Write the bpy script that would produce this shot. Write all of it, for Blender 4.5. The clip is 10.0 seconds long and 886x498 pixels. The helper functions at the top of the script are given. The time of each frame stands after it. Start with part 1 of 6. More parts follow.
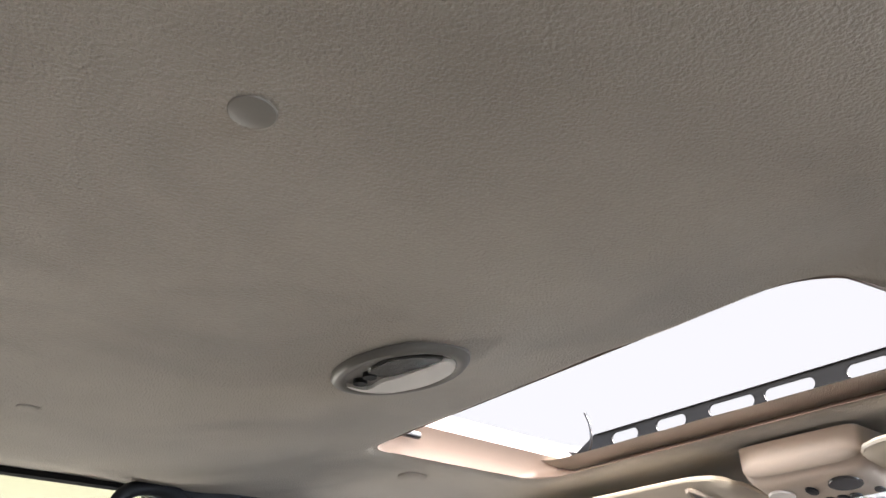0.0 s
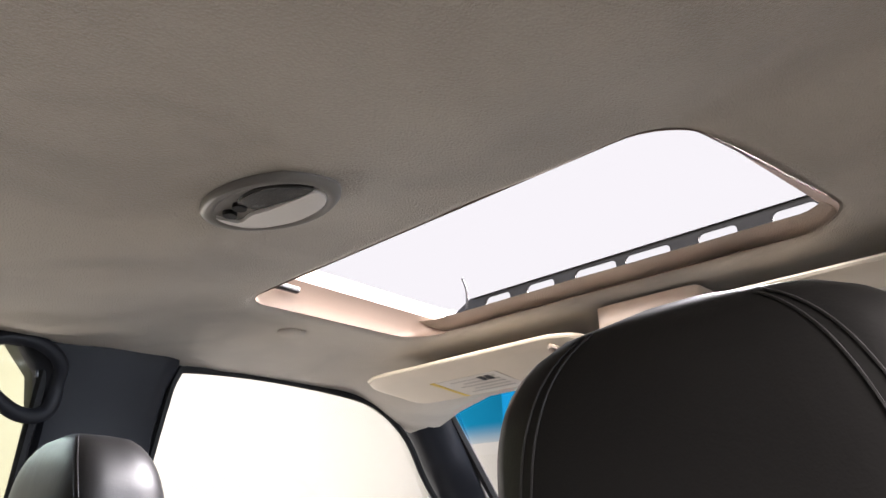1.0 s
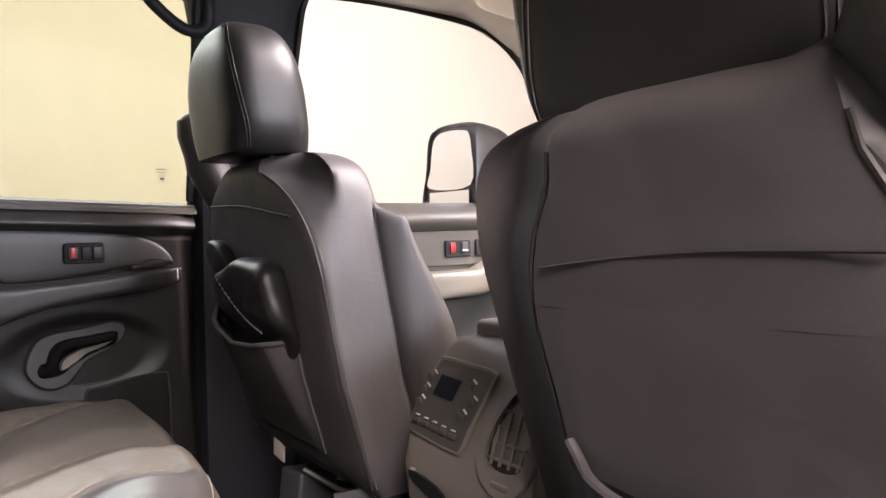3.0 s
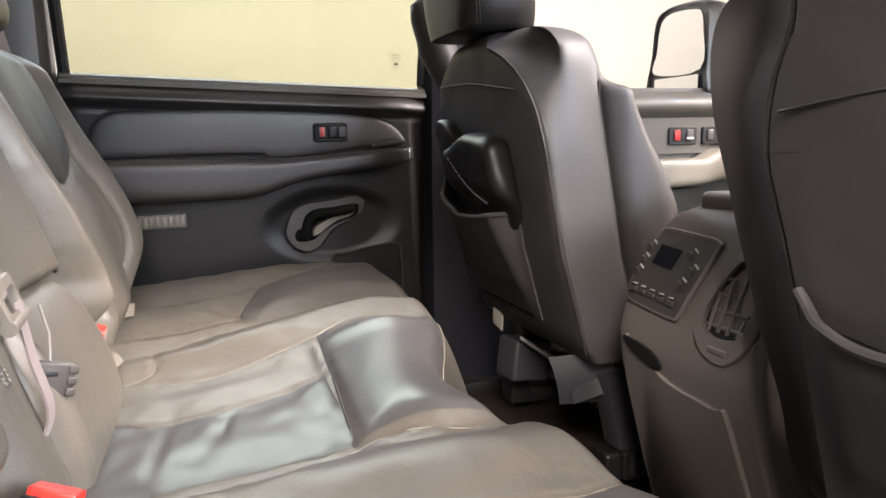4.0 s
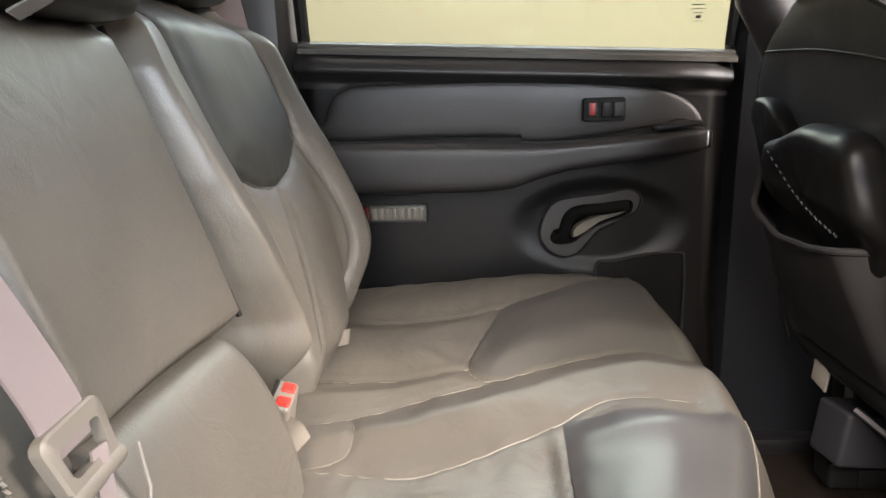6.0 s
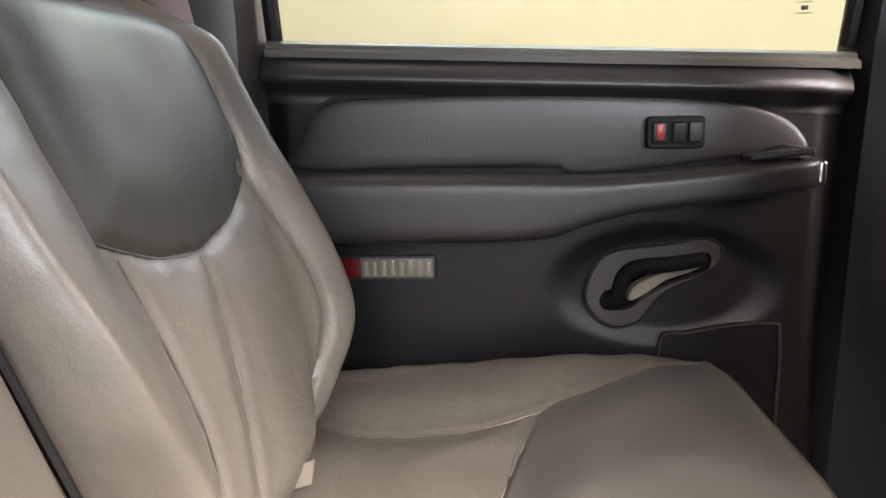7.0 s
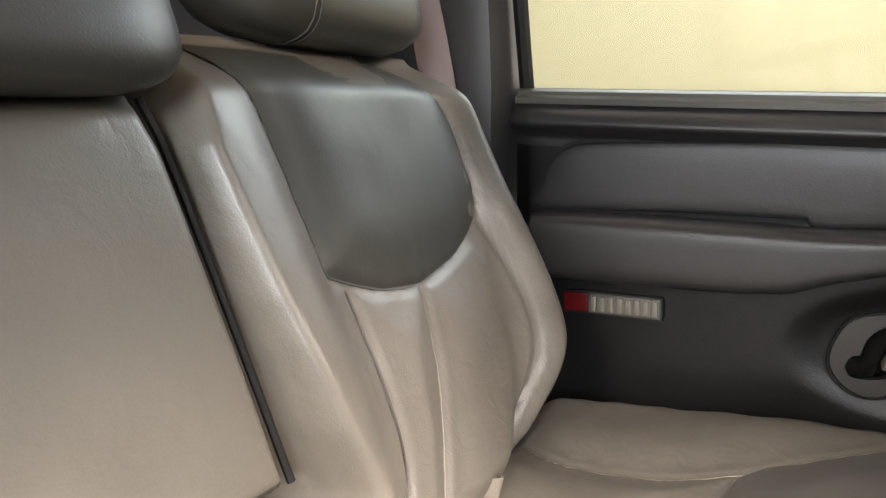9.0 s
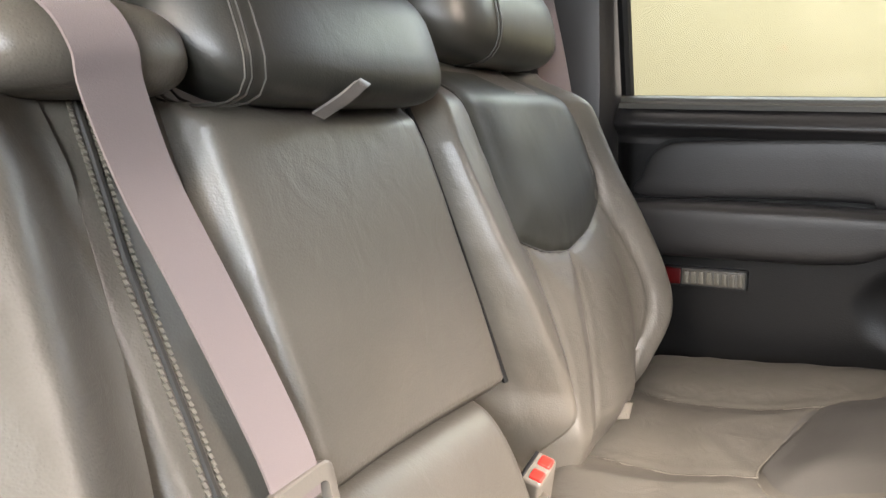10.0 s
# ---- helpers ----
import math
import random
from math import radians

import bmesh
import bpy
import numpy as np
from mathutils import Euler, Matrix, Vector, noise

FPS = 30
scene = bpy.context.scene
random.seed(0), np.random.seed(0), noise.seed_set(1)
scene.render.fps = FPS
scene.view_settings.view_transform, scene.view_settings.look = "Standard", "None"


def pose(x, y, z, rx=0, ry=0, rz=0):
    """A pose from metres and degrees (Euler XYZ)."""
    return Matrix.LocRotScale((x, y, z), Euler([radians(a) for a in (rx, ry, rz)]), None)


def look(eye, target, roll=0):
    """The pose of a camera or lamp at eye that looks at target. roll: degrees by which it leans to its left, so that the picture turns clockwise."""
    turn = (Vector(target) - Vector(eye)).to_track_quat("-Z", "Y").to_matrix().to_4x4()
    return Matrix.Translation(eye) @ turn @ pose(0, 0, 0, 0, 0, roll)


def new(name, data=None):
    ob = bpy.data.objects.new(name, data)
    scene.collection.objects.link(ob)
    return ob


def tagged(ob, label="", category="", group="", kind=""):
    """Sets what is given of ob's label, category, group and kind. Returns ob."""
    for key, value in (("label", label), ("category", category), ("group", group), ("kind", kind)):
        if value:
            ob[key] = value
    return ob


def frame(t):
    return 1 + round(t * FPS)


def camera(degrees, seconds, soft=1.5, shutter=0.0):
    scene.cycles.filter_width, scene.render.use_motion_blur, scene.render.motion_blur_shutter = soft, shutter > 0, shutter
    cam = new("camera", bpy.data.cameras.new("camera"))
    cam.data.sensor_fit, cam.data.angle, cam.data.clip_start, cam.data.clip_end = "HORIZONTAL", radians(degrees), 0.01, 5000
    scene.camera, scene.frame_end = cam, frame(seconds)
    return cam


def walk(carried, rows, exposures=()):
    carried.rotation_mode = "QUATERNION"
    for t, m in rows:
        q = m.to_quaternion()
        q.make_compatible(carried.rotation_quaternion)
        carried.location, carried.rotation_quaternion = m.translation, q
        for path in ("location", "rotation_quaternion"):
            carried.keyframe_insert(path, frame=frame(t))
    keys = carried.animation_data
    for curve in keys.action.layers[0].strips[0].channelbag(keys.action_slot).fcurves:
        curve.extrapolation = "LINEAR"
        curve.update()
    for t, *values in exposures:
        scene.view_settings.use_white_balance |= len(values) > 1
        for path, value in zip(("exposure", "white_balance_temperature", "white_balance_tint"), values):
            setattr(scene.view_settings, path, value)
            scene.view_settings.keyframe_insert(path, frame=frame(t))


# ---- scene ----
cam = camera(63.4, 10.0)
PATH = [
    (0, (0.295, -0.519, 0.894), (1.382, 0.808, 1.922), -0.1),
    (0.5, (0.316, -0.51, 0.882), (1.573, 0.73, 1.82), -0.7),
    (1, (0.322, -0.523, 0.843), (1.704, 0.708, 1.602), -1.6),
    (1.5, (0.323, -0.555, 0.799), (1.762, 0.718, 1.355), -1.1),
    (2, (0.319, -0.617, 0.723), (1.735, 0.749, 1.083), -1.1),
    (2.2, (0.315, -0.628, 0.699), (1.708, 0.782, 0.965), -1.4),
    (3.3, (0.296, -0.709, 0.631), (1.32, 1.003, 0.484), -1.5),
    (3.5, (0.291, -0.715, 0.62), (1.208, 1.051, 0.421), -1.4),
    (4, (0.27, -0.721, 0.598), (0.898, 1.153, 0.297), -1.3),
    (4.5, (0.247, -0.708, 0.597), (0.597, 1.227, 0.231), -1.3),
    (5, (0.258, -0.653, 0.605), (0.392, 1.302, 0.203), -1.2),
    (5.5, (0.291, -0.543, 0.621), (0.273, 1.411, 0.198), -1.3),
    (6, (0.323, -0.408, 0.656), (0.234, 1.543, 0.224), -1.3),
    (6.2, (0.327, -0.342, 0.666), (0.228, 1.607, 0.227), -1.2),
    (7.3, (0.312, -0.013, 0.644), (0.12, 1.943, 0.27), -1.1),
    (7.5, (0.33, 0.034, 0.638), (0.069, 1.982, 0.266), -1.0),
    (8, (0.349, 0.102, 0.644), (-0.15, 2.007, 0.295), -0.9),
    (8.5, (0.373, 0.022, 0.674), (-0.35, 1.854, 0.331), -0.5),
    (9, (0.409, -0.125, 0.698), (-0.501, 1.621, 0.346), -0.6),
    (9.5, (0.393, -0.263, 0.702), (-0.6, 1.437, 0.35), -0.5),
    (10, (0.384, -0.369, 0.699), (-0.609, 1.333, 0.358), -1.0),
]
EXPOSURES = [(0, 1.24, 6500, 13), (0.6, 1.22, 6500, 13), (1.2, 1.15, 6800, 18), (1.6, 1.08, 7400, 19), (2, 1.05, 7650, 19), (3.4, 1.0, 7050, 25), (4, 1.03, 7100, 17), (5, 0.92, 7250, 14), (5.5, 0.86, 7200, 14), (6.2, 0.98, 7150, 14), (7.5, 1.34, 7500, 19), (8, 1.46, 7900, 22), (8.6, 1.36, 7500, 15), (10, 1.17, 7300, 14)]
walk(cam, [(t, look(eye, target, roll)) for t, eye, target, roll in PATH], EXPOSURES)

# ---- light ----
world = bpy.data.worlds.new("bright_hall")
scene.world = world
world.use_nodes = True
wbg = world.node_tree.nodes["Background"]
wbg.inputs["Color"].default_value = (0.95, 0.96, 1.0, 1)
wbg.inputs["Strength"].default_value = 0.42


def area_lamp(name, m, sx, sy, watts, colour):
    data = bpy.data.lights.new(name, "AREA")
    data.shape, data.size, data.size_y = "RECTANGLE", sx, sy
    data.energy, data.color = watts, colour
    ob = new(name, data)
    ob.matrix_world = m
    return ob


# added lamps, unseen: beyond the bonnet, over sunroof and roof, near and far sides
area_lamp("added_lamp", look((4.6, -0.9, 2.45), (0.3, 0.3, 0.5)), 2.0, 0.5, 265, (1.0, 0.92, 0.84))
area_lamp("added_lamp", look((2.25, -0.6, 2.45), (0.4, 0.2, 0.35)), 2.0, 0.7, 205, (0.97, 0.96, 1.0))
area_lamp("added_lamp", look((-0.7, 0.5, 3.3), (1.3, 0.0, 1.0)), 2.0, 1.6, 75, (0.98, 0.97, 1.0))
area_lamp("added_lamp", look((1.7, -2.6, 1.3), (0.8, 0.4, 0.8)), 1.2, 0.7, 90, (0.74, 0.86, 1.0))
area_lamp("added_lamp", look((-0.1, -2.3, 1.95), (0.65, -0.4, 0.7)), 1.1, 0.5, 95, (1.0, 0.95, 0.9))
area_lamp("added_lamp", look((0.7, 2.9, 0.15), (0.6, 0.1, 1.15)), 2.4, 0.4, 27, (1.0, 0.97, 0.93))
area_lamp("added_lamp", look((0.5, -2.7, 1.25), (0.3, 0.8, 0.7)), 1.8, 1.0, 20, (0.74, 0.86, 1.0))
area_lamp("added_lamp", look((0.5, 2.9, 2.15), (0.4, 0.1, 0.4)), 2.2, 0.5, 44, (0.60, 0.75, 1.0))


# ---- materials ----
def nodes_of(name):
    m = bpy.data.materials.new(name)
    m.use_nodes = True
    return m, m.node_tree.nodes, m.node_tree.links


def surface(name, colour, rough=0.5, metal=0.0, grain=900.0, bump=0.15, depth=0.0006, blotch=6.0, vary=0.12,
            coarse=0.0, coarse_scale=35.0, kind="noise", sheen=0.0, spec=0.5, stain=None, stain_amount=0.0, stain_scale=4.0, rough_vary=0.1):
    """A principled material with grain relief and two scales of colour change."""
    m, n, l = nodes_of(name)
    b = n["Principled BSDF"]
    tc = n.new("ShaderNodeTexCoord")
    big = n.new("ShaderNodeTexNoise")
    big.inputs["Scale"].default_value, big.inputs["Detail"].default_value = blotch, 4
    l.new(tc.outputs["Object"], big.inputs["Vector"])
    if kind == "pebble":
        fine = n.new("ShaderNodeTexVoronoi")
        fine.feature = "SMOOTH_F1"
        fine.inputs["Scale"].default_value = grain
        fine_out = fine.outputs["Distance"]
    else:
        fine = n.new("ShaderNodeTexNoise")
        fine.inputs["Scale"].default_value, fine.inputs["Detail"].default_value = grain, 3
        fine_out = fine.outputs["Fac"]
    l.new(tc.outputs["Object"], fine.inputs["Vector"])
    ramp = n.new("ShaderNodeMapRange")
    ramp.inputs["From Min"].default_value, ramp.inputs["From Max"].default_value = 0.3, 0.7
    ramp.inputs["To Min"].default_value, ramp.inputs["To Max"].default_value = 1 - vary, 1 + vary
    l.new(big.outputs["Fac"], ramp.inputs["Value"])
    fr = n.new("ShaderNodeMapRange")
    fr.inputs["To Min"].default_value, fr.inputs["To Max"].default_value = 1 - vary * 0.7, 1 + vary * 0.7
    l.new(fine_out, fr.inputs["Value"])
    mul = n.new("ShaderNodeMath")
    mul.operation = "MULTIPLY"
    l.new(ramp.outputs["Result"], mul.inputs[0])
    l.new(fr.outputs["Result"], mul.inputs[1])
    mix = n.new("ShaderNodeMix")
    mix.data_type, mix.blend_type = "RGBA", "MULTIPLY"
    mix.inputs["Factor"].default_value = 1.0
    mix.inputs["A"].default_value = (*colour, 1)
    l.new(mul.outputs[0], mix.inputs["B"])
    last = mix.outputs["Result"]
    if stain:
        sn = n.new("ShaderNodeTexNoise")
        sn.inputs["Scale"].default_value, sn.inputs["Detail"].default_value, sn.inputs["Distortion"].default_value = stain_scale, 5, 0.8
        l.new(tc.outputs["Object"], sn.inputs["Vector"])
        sr = n.new("ShaderNodeMapRange")
        sr.inputs["From Min"].default_value, sr.inputs["From Max"].default_value = 0.5, 0.72
        sr.inputs["To Max"].default_value = stain_amount
        l.new(sn.outputs["Fac"], sr.inputs["Value"])
        sm = n.new("ShaderNodeMix")
        sm.data_type = "RGBA"
        l.new(sr.outputs["Result"], sm.inputs["Factor"])
        l.new(last, sm.inputs["A"])
        sm.inputs["B"].default_value = (*stain, 1)
        last = sm.outputs["Result"]
    l.new(last, b.inputs["Base Color"])
    rr = n.new("ShaderNodeMapRange")
    rr.inputs["To Min"].default_value, rr.inputs["To Max"].default_value = max(0.03, rough - rough_vary), min(1, rough + rough_vary)
    l.new(big.outputs["Fac"], rr.inputs["Value"])
    l.new(rr.outputs["Result"], b.inputs["Roughness"])
    b.inputs["Metallic"].default_value = metal
    b.inputs["Specular IOR Level"].default_value = spec
    if sheen:
        b.inputs["Sheen Weight"].default_value = sheen
    bp = n.new("ShaderNodeBump")
    bp.inputs["Strength"].default_value, bp.inputs["Distance"].default_value = bump, depth
    l.new(fine_out, bp.inputs["Height"])
    if coarse:
        cn = n.new("ShaderNodeTexNoise")
        cn.inputs["Scale"].default_value, cn.inputs["Detail"].default_value, cn.inputs["Distortion"].default_value = coarse_scale, 4, 1.2
        l.new(tc.outputs["Object"], cn.inputs["Vector"])
        b2 = n.new("ShaderNodeBump")
        b2.inputs["Strength"].default_value, b2.inputs["Distance"].default_value = coarse, 0.006
        l.new(cn.outputs["Fac"], b2.inputs["Height"])
        l.new(b2.outputs["Normal"], bp.inputs["Normal"])
    l.new(bp.outputs["Normal"], b.inputs["Normal"])
    return m


def glass(name, tint, ior=1.35, rough=0.0):
    m, n, l = nodes_of(name)
    n.remove(n["Principled BSDF"])
    out = n["Material Output"]
    tr = n.new("ShaderNodeBsdfTransparent")
    tr.inputs["Color"].default_value = (*tint, 1)
    gl = n.new("ShaderNodeBsdfGlossy")
    gl.inputs["Roughness"].default_value = rough
    fz = n.new("ShaderNodeFresnel")
    fz.inputs["IOR"].default_value = ior
    mx = n.new("ShaderNodeMixShader")
    l.new(fz.outputs["Fac"], mx.inputs[0])
    l.new(tr.outputs[0], mx.inputs[1])
    l.new(gl.outputs[0], mx.inputs[2])
    l.new(mx.outputs[0], out.inputs["Surface"])
    return m


M = {
    "leather": surface("worn_pewter_leather", (0.090, 0.0805, 0.067), 0.38, grain=700, kind="pebble", bump=0.3, depth=0.0005, coarse=0.2, coarse_scale=26, vary=0.1, stain=(0.132, 0.114, 0.092), stain_amount=0.4),
    "leather_dark": surface("polished_pewter_leather", (0.031, 0.0305, 0.0252), 0.46, spec=0.42, grain=700, kind="pebble", bump=0.18, depth=0.0005, coarse=0.1, coarse_scale=18, vary=0.1),
    "leather_pad": surface("smooth_pewter_pad_leather", (0.076, 0.070, 0.063), 0.36, grain=700, kind="pebble", bump=0.18, depth=0.0005, coarse=0.1, coarse_scale=18, vary=0.1),
    "print": surface("faded_grey_print", (0.5, 0.46, 0.40), 0.5, vary=0.03),
    "leather_shiny": surface("shiny_worn_leather", (0.058, 0.056, 0.055), 0.32, grain=650, kind="pebble", bump=0.1, depth=0.0004, coarse=0.05, coarse_scale=16, vary=0.1),
    "leather_front": surface("charcoal_seat_cover_leather", (0.046, 0.0435, 0.0445), 0.5, spec=0.4, grain=650, kind="pebble", bump=0.12, depth=0.0005, coarse=0.15, coarse_scale=14, vary=0.1),
    "leather_head": surface("black_headrest_leather", (0.0100, 0.0094, 0.0092), 0.43, spec=0.33, grain=650, kind="pebble", bump=0.12, depth=0.0005, coarse=0.12, coarse_scale=14, vary=0.1),
    "leather_rest": surface("dark_olive_headrest_leather", (0.021, 0.0205, 0.0172), 0.42, grain=700, kind="pebble", bump=0.18, depth=0.0005, coarse=0.1, coarse_scale=18, vary=0.1),
    "stitch": surface("pale_stitching", (0.15, 0.134, 0.108), 0.6, grain=600, bump=0.4, vary=0.2),
    "stitch_dark": surface("dark_stitching", (0.016, 0.015, 0.015), 0.6, grain=600, bump=0.4, vary=0.2),
    "stitch_slate": surface("slate_stitching", (0.055, 0.055, 0.06), 0.6, grain=600, bump=0.4, vary=0.2),
    "seam": surface("seam_shadow_leather", (0.028, 0.025, 0.021), 0.55, grain=600, vary=0.1),
    # door charcoal as vinyl_soft, darkened to put in the lower door's shade
    "vinyl": surface("shaded_charcoal_vinyl", (0.0045, 0.0042, 0.0042), 0.40, spec=0.28, grain=520, kind="pebble", bump=0.4, depth=0.0006, vary=0.08),
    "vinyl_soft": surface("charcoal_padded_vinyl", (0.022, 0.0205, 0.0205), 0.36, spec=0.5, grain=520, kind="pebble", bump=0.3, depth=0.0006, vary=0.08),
    "plastic": surface("black_moulded_plastic", (0.009, 0.009, 0.010), 0.4, grain=800, bump=0.1, vary=0.05),
    "black_well": surface("unlit_black_plastic", (0.004, 0.004, 0.004), 0.8, grain=500, bump=0.1, vary=0.1, spec=0.1),
    # rubber made paler: window light on the sill seal is put into its colour
    "weatherstrip": surface("lit_grey_weatherstrip", (0.055, 0.052, 0.044), 0.5, grain=500, bump=0.15, vary=0.1, spec=0.4),
    "rubber": surface("black_rubber_seal", (0.007, 0.007, 0.007), 0.6, grain=500, bump=0.15, vary=0.1, spec=0.2),
    "pillar": surface("slate_pillar_plastic", (0.0095, 0.0103, 0.0130), 0.5, spec=0.22, grain=700, kind="pebble", bump=0.25, vary=0.06),
    "headliner": surface("taupe_headliner_cloth", (0.475, 0.425, 0.348), 0.95, grain=430, bump=1.0, depth=0.0030, blotch=3.5, vary=0.16, sheen=0.25, spec=0.1, stain=(0.30, 0.268, 0.222), stain_amount=0.55, stain_scale=4.5),
    "rim": surface("peach_sunroof_trim", (0.25, 0.185, 0.145), 0.6, grain=500, bump=0.1, vary=0.05),
    "rail_dark": surface("shaded_roof_track", (0.13, 0.105, 0.085), 0.5, grain=500, bump=0.12, vary=0.05),
    "visor": surface("cream_visor_vinyl", (0.64, 0.56, 0.44), 0.65, grain=500, bump=0.25, vary=0.05),
    "beige": surface("beige_moulded_plastic", (0.54, 0.45, 0.36), 0.5, grain=500, bump=0.12, vary=0.05),
    "beige_dull": surface("dull_taupe_plastic", (0.22, 0.195, 0.16), 0.5, grain=500, bump=0.12, vary=0.05),
    "slate_dome": surface("taupe_grey_lamp_bezel", (0.17, 0.155, 0.135), 0.45, grain=500, bump=0.12, vary=0.05),
    "console": surface("warm_grey_console_plastic", (0.142, 0.128, 0.116), 0.45, grain=650, kind="pebble", bump=0.3, vary=0.06),
    "console_dark": surface("dark_control_fascia", (0.05, 0.047, 0.045), 0.4, grain=700, bump=0.1, vary=0.05),
    "doorgrey": surface("grey_front_door_vinyl", (0.062, 0.057, 0.049), 0.45, grain=520, kind="pebble", bump=0.3, vary=0.06),
    "screen": surface("dark_display_glass", (0.008, 0.009, 0.013), 0.2, spec=0.25, grain=100, bump=0.0, vary=0.02, rough_vary=0.02),
    "mark": surface("white_printed_marks", (0.42, 0.42, 0.40), 0.5, vary=0.03),
    "black_mark": surface("black_printed_marks", (0.03, 0.03, 0.03), 0.5, vary=0.03),
    "yellow": surface("yellow_label_strip", (0.7, 0.5, 0.08), 0.5, vary=0.05),
    "label": surface("pale_printed_label", (0.66, 0.61, 0.53), 0.45, vary=0.05),
    "red": surface("red_plastic", (0.70, 0.03, 0.022), 0.35, grain=300, bump=0.05, vary=0.05),
    "red_dull": surface("dull_red_plastic", (0.32, 0.02, 0.018), 0.35, grain=300, bump=0.05, vary=0.05),
    "red_lens": surface("dark_red_reflector", (0.09, 0.005, 0.006), 0.2, grain=300, bump=0.3, vary=0.1),
    "lens": surface("clear_ribbed_lens", (0.17, 0.155, 0.128), 0.15, grain=300, bump=0.1, vary=0.08),
    "lens_back": surface("grey_lamp_backing", (0.10, 0.092, 0.078), 0.3, grain=300, bump=0.05, vary=0.05),
    "lens_white": surface("white_lamp_lens", (0.8, 0.76, 0.7), 0.3, grain=300, bump=0.05, vary=0.03),
    "lens_smoke": surface("smoked_lamp_lens", (0.035, 0.033, 0.03), 0.18, grain=150, bump=0.1, vary=0.1),
    "chrome": surface("worn_chrome", (0.6, 0.6, 0.6), 0.22, metal=1.0, grain=300, bump=0.05, vary=0.05),
    "steel": surface("dull_steel", (0.35, 0.35, 0.36), 0.4, metal=1.0, grain=300, bump=0.1, vary=0.1),
    "door_arm": surface("pale_door_armrest_vinyl", (0.14, 0.127, 0.102), 0.5, grain=520, kind="pebble", bump=0.2, vary=0.06),
    "tongue": surface("tan_grey_tongue_plastic", (0.15, 0.132, 0.11), 0.45, grain=500, bump=0.15, vary=0.08),
    "belt": surface("mauve_grey_belt_webbing", (0.16, 0.126, 0.121), 0.7, grain=1100, bump=0.5, depth=0.0004, vary=0.06, sheen=0.2),
    "brown_plastic": surface("dull_brown_latch_plastic", (0.045, 0.038, 0.034), 0.4, grain=500, bump=0.2, vary=0.1),
    "tan_strap": surface("tan_nylon_strap", (0.12, 0.102, 0.080), 0.8, grain=900, bump=0.5, vary=0.08),
    "carpet": surface("brown_cab_carpet", (0.02, 0.0155, 0.0125), 0.98, grain=330, bump=1.0, depth=0.004, vary=0.35, blotch=9, spec=0.1, stain=(0.09, 0.07, 0.05), stain_amount=0.4),
    "slate_plastic": surface("slate_seat_trim_plastic", (0.033, 0.034, 0.039), 0.42, grain=600, kind="pebble", bump=0.2, vary=0.06),
    "card": surface("cream_paper_tag", (0.6, 0.54, 0.45), 0.8, vary=0.05),
    "outer": surface("truck_body_paint", (0.3, 0.3, 0.3), 0.3, vary=0.04),
    "wall": surface("cream_hall_wall", (0.31, 0.304, 0.278), 0.85, grain=60, bump=0.0, vary=0.012, blotch=0.7, spec=0.2),
    "wall_dim": surface("grey_hall_wall", (0.3, 0.29, 0.27), 0.85, grain=60, bump=0.1, vary=0.04, blotch=0.7, spec=0.2),
    "concrete": surface("grey_hall_floor", (0.12, 0.116, 0.108), 0.7, grain=80, bump=0.2, vary=0.1, blotch=1.5),
    "mirror": surface("mirror_glass", (0.9, 0.9, 0.9), 0.03, metal=1.0, grain=10, bump=0.0, vary=0.0, rough_vary=0.0),
    "glass_rear": glass("tinted_yellowish_door_glass", (0.78, 0.79, 0.67)),
    "glass": glass("clear_door_glass", (0.97, 0.97, 0.95)),
    "glass_screen": glass("windscreen_glass", (0.97, 0.97, 0.95), 1.12),
}



def fading_band(name, z_top, z_low):
    """Blue screen-top tint that fades out towards its lower edge."""
    m, n, l = nodes_of(name)
    n.remove(n["Principled BSDF"])
    geo = n.new("ShaderNodeNewGeometry")
    sep = n.new("ShaderNodeSeparateXYZ")
    l.new(geo.outputs["Position"], sep.inputs[0])
    mr = n.new("ShaderNodeMapRange")
    mr.interpolation_type = "SMOOTHSTEP"
    mr.inputs["From Min"].default_value, mr.inputs["From Max"].default_value = z_low, z_top
    l.new(sep.outputs["Z"], mr.inputs["Value"])
    mix = n.new("ShaderNodeMix")
    mix.data_type = "RGBA"
    l.new(mr.outputs["Result"], mix.inputs["Factor"])
    mix.inputs["A"].default_value, mix.inputs["B"].default_value = (0.96, 0.97, 0.97, 1), (0.004, 0.36, 0.72, 1)
    tr = n.new("ShaderNodeBsdfTransparent")
    l.new(mix.outputs["Result"], tr.inputs["Color"])
    l.new(tr.outputs[0], n["Material Output"].inputs["Surface"])
    return m


M["glass_blue"] = fading_band("blue_shade_band_glass", 1.115, 1.045)


# ---- mesh helpers ----
def smooth01(a, b, v):
    t = min(1.0, max(0.0, (v - a) / (b - a)))
    return t * t * (3 - 2 * t)


def obj(name, bm, material, sharp=0.7):
    bmesh.ops.recalc_face_normals(bm, faces=bm.faces[:])
    for f in bm.faces:
        f.smooth = True
    for e in bm.edges:
        e.smooth = not (len(e.link_faces) == 2 and e.calc_face_angle(0) > sharp)
    me = bpy.data.meshes.new(name)
    bm.to_mesh(me)
    bm.free()
    me.materials.append(M[material])
    return new(name, me)


def thing(name, label, category, kind="", group="", at=(0, 0, 0)):
    ob = new(name)
    ob.location = at
    ob.empty_display_size = 0.05
    bpy.context.view_layer.update()
    return tagged(ob, label, category, group, kind)


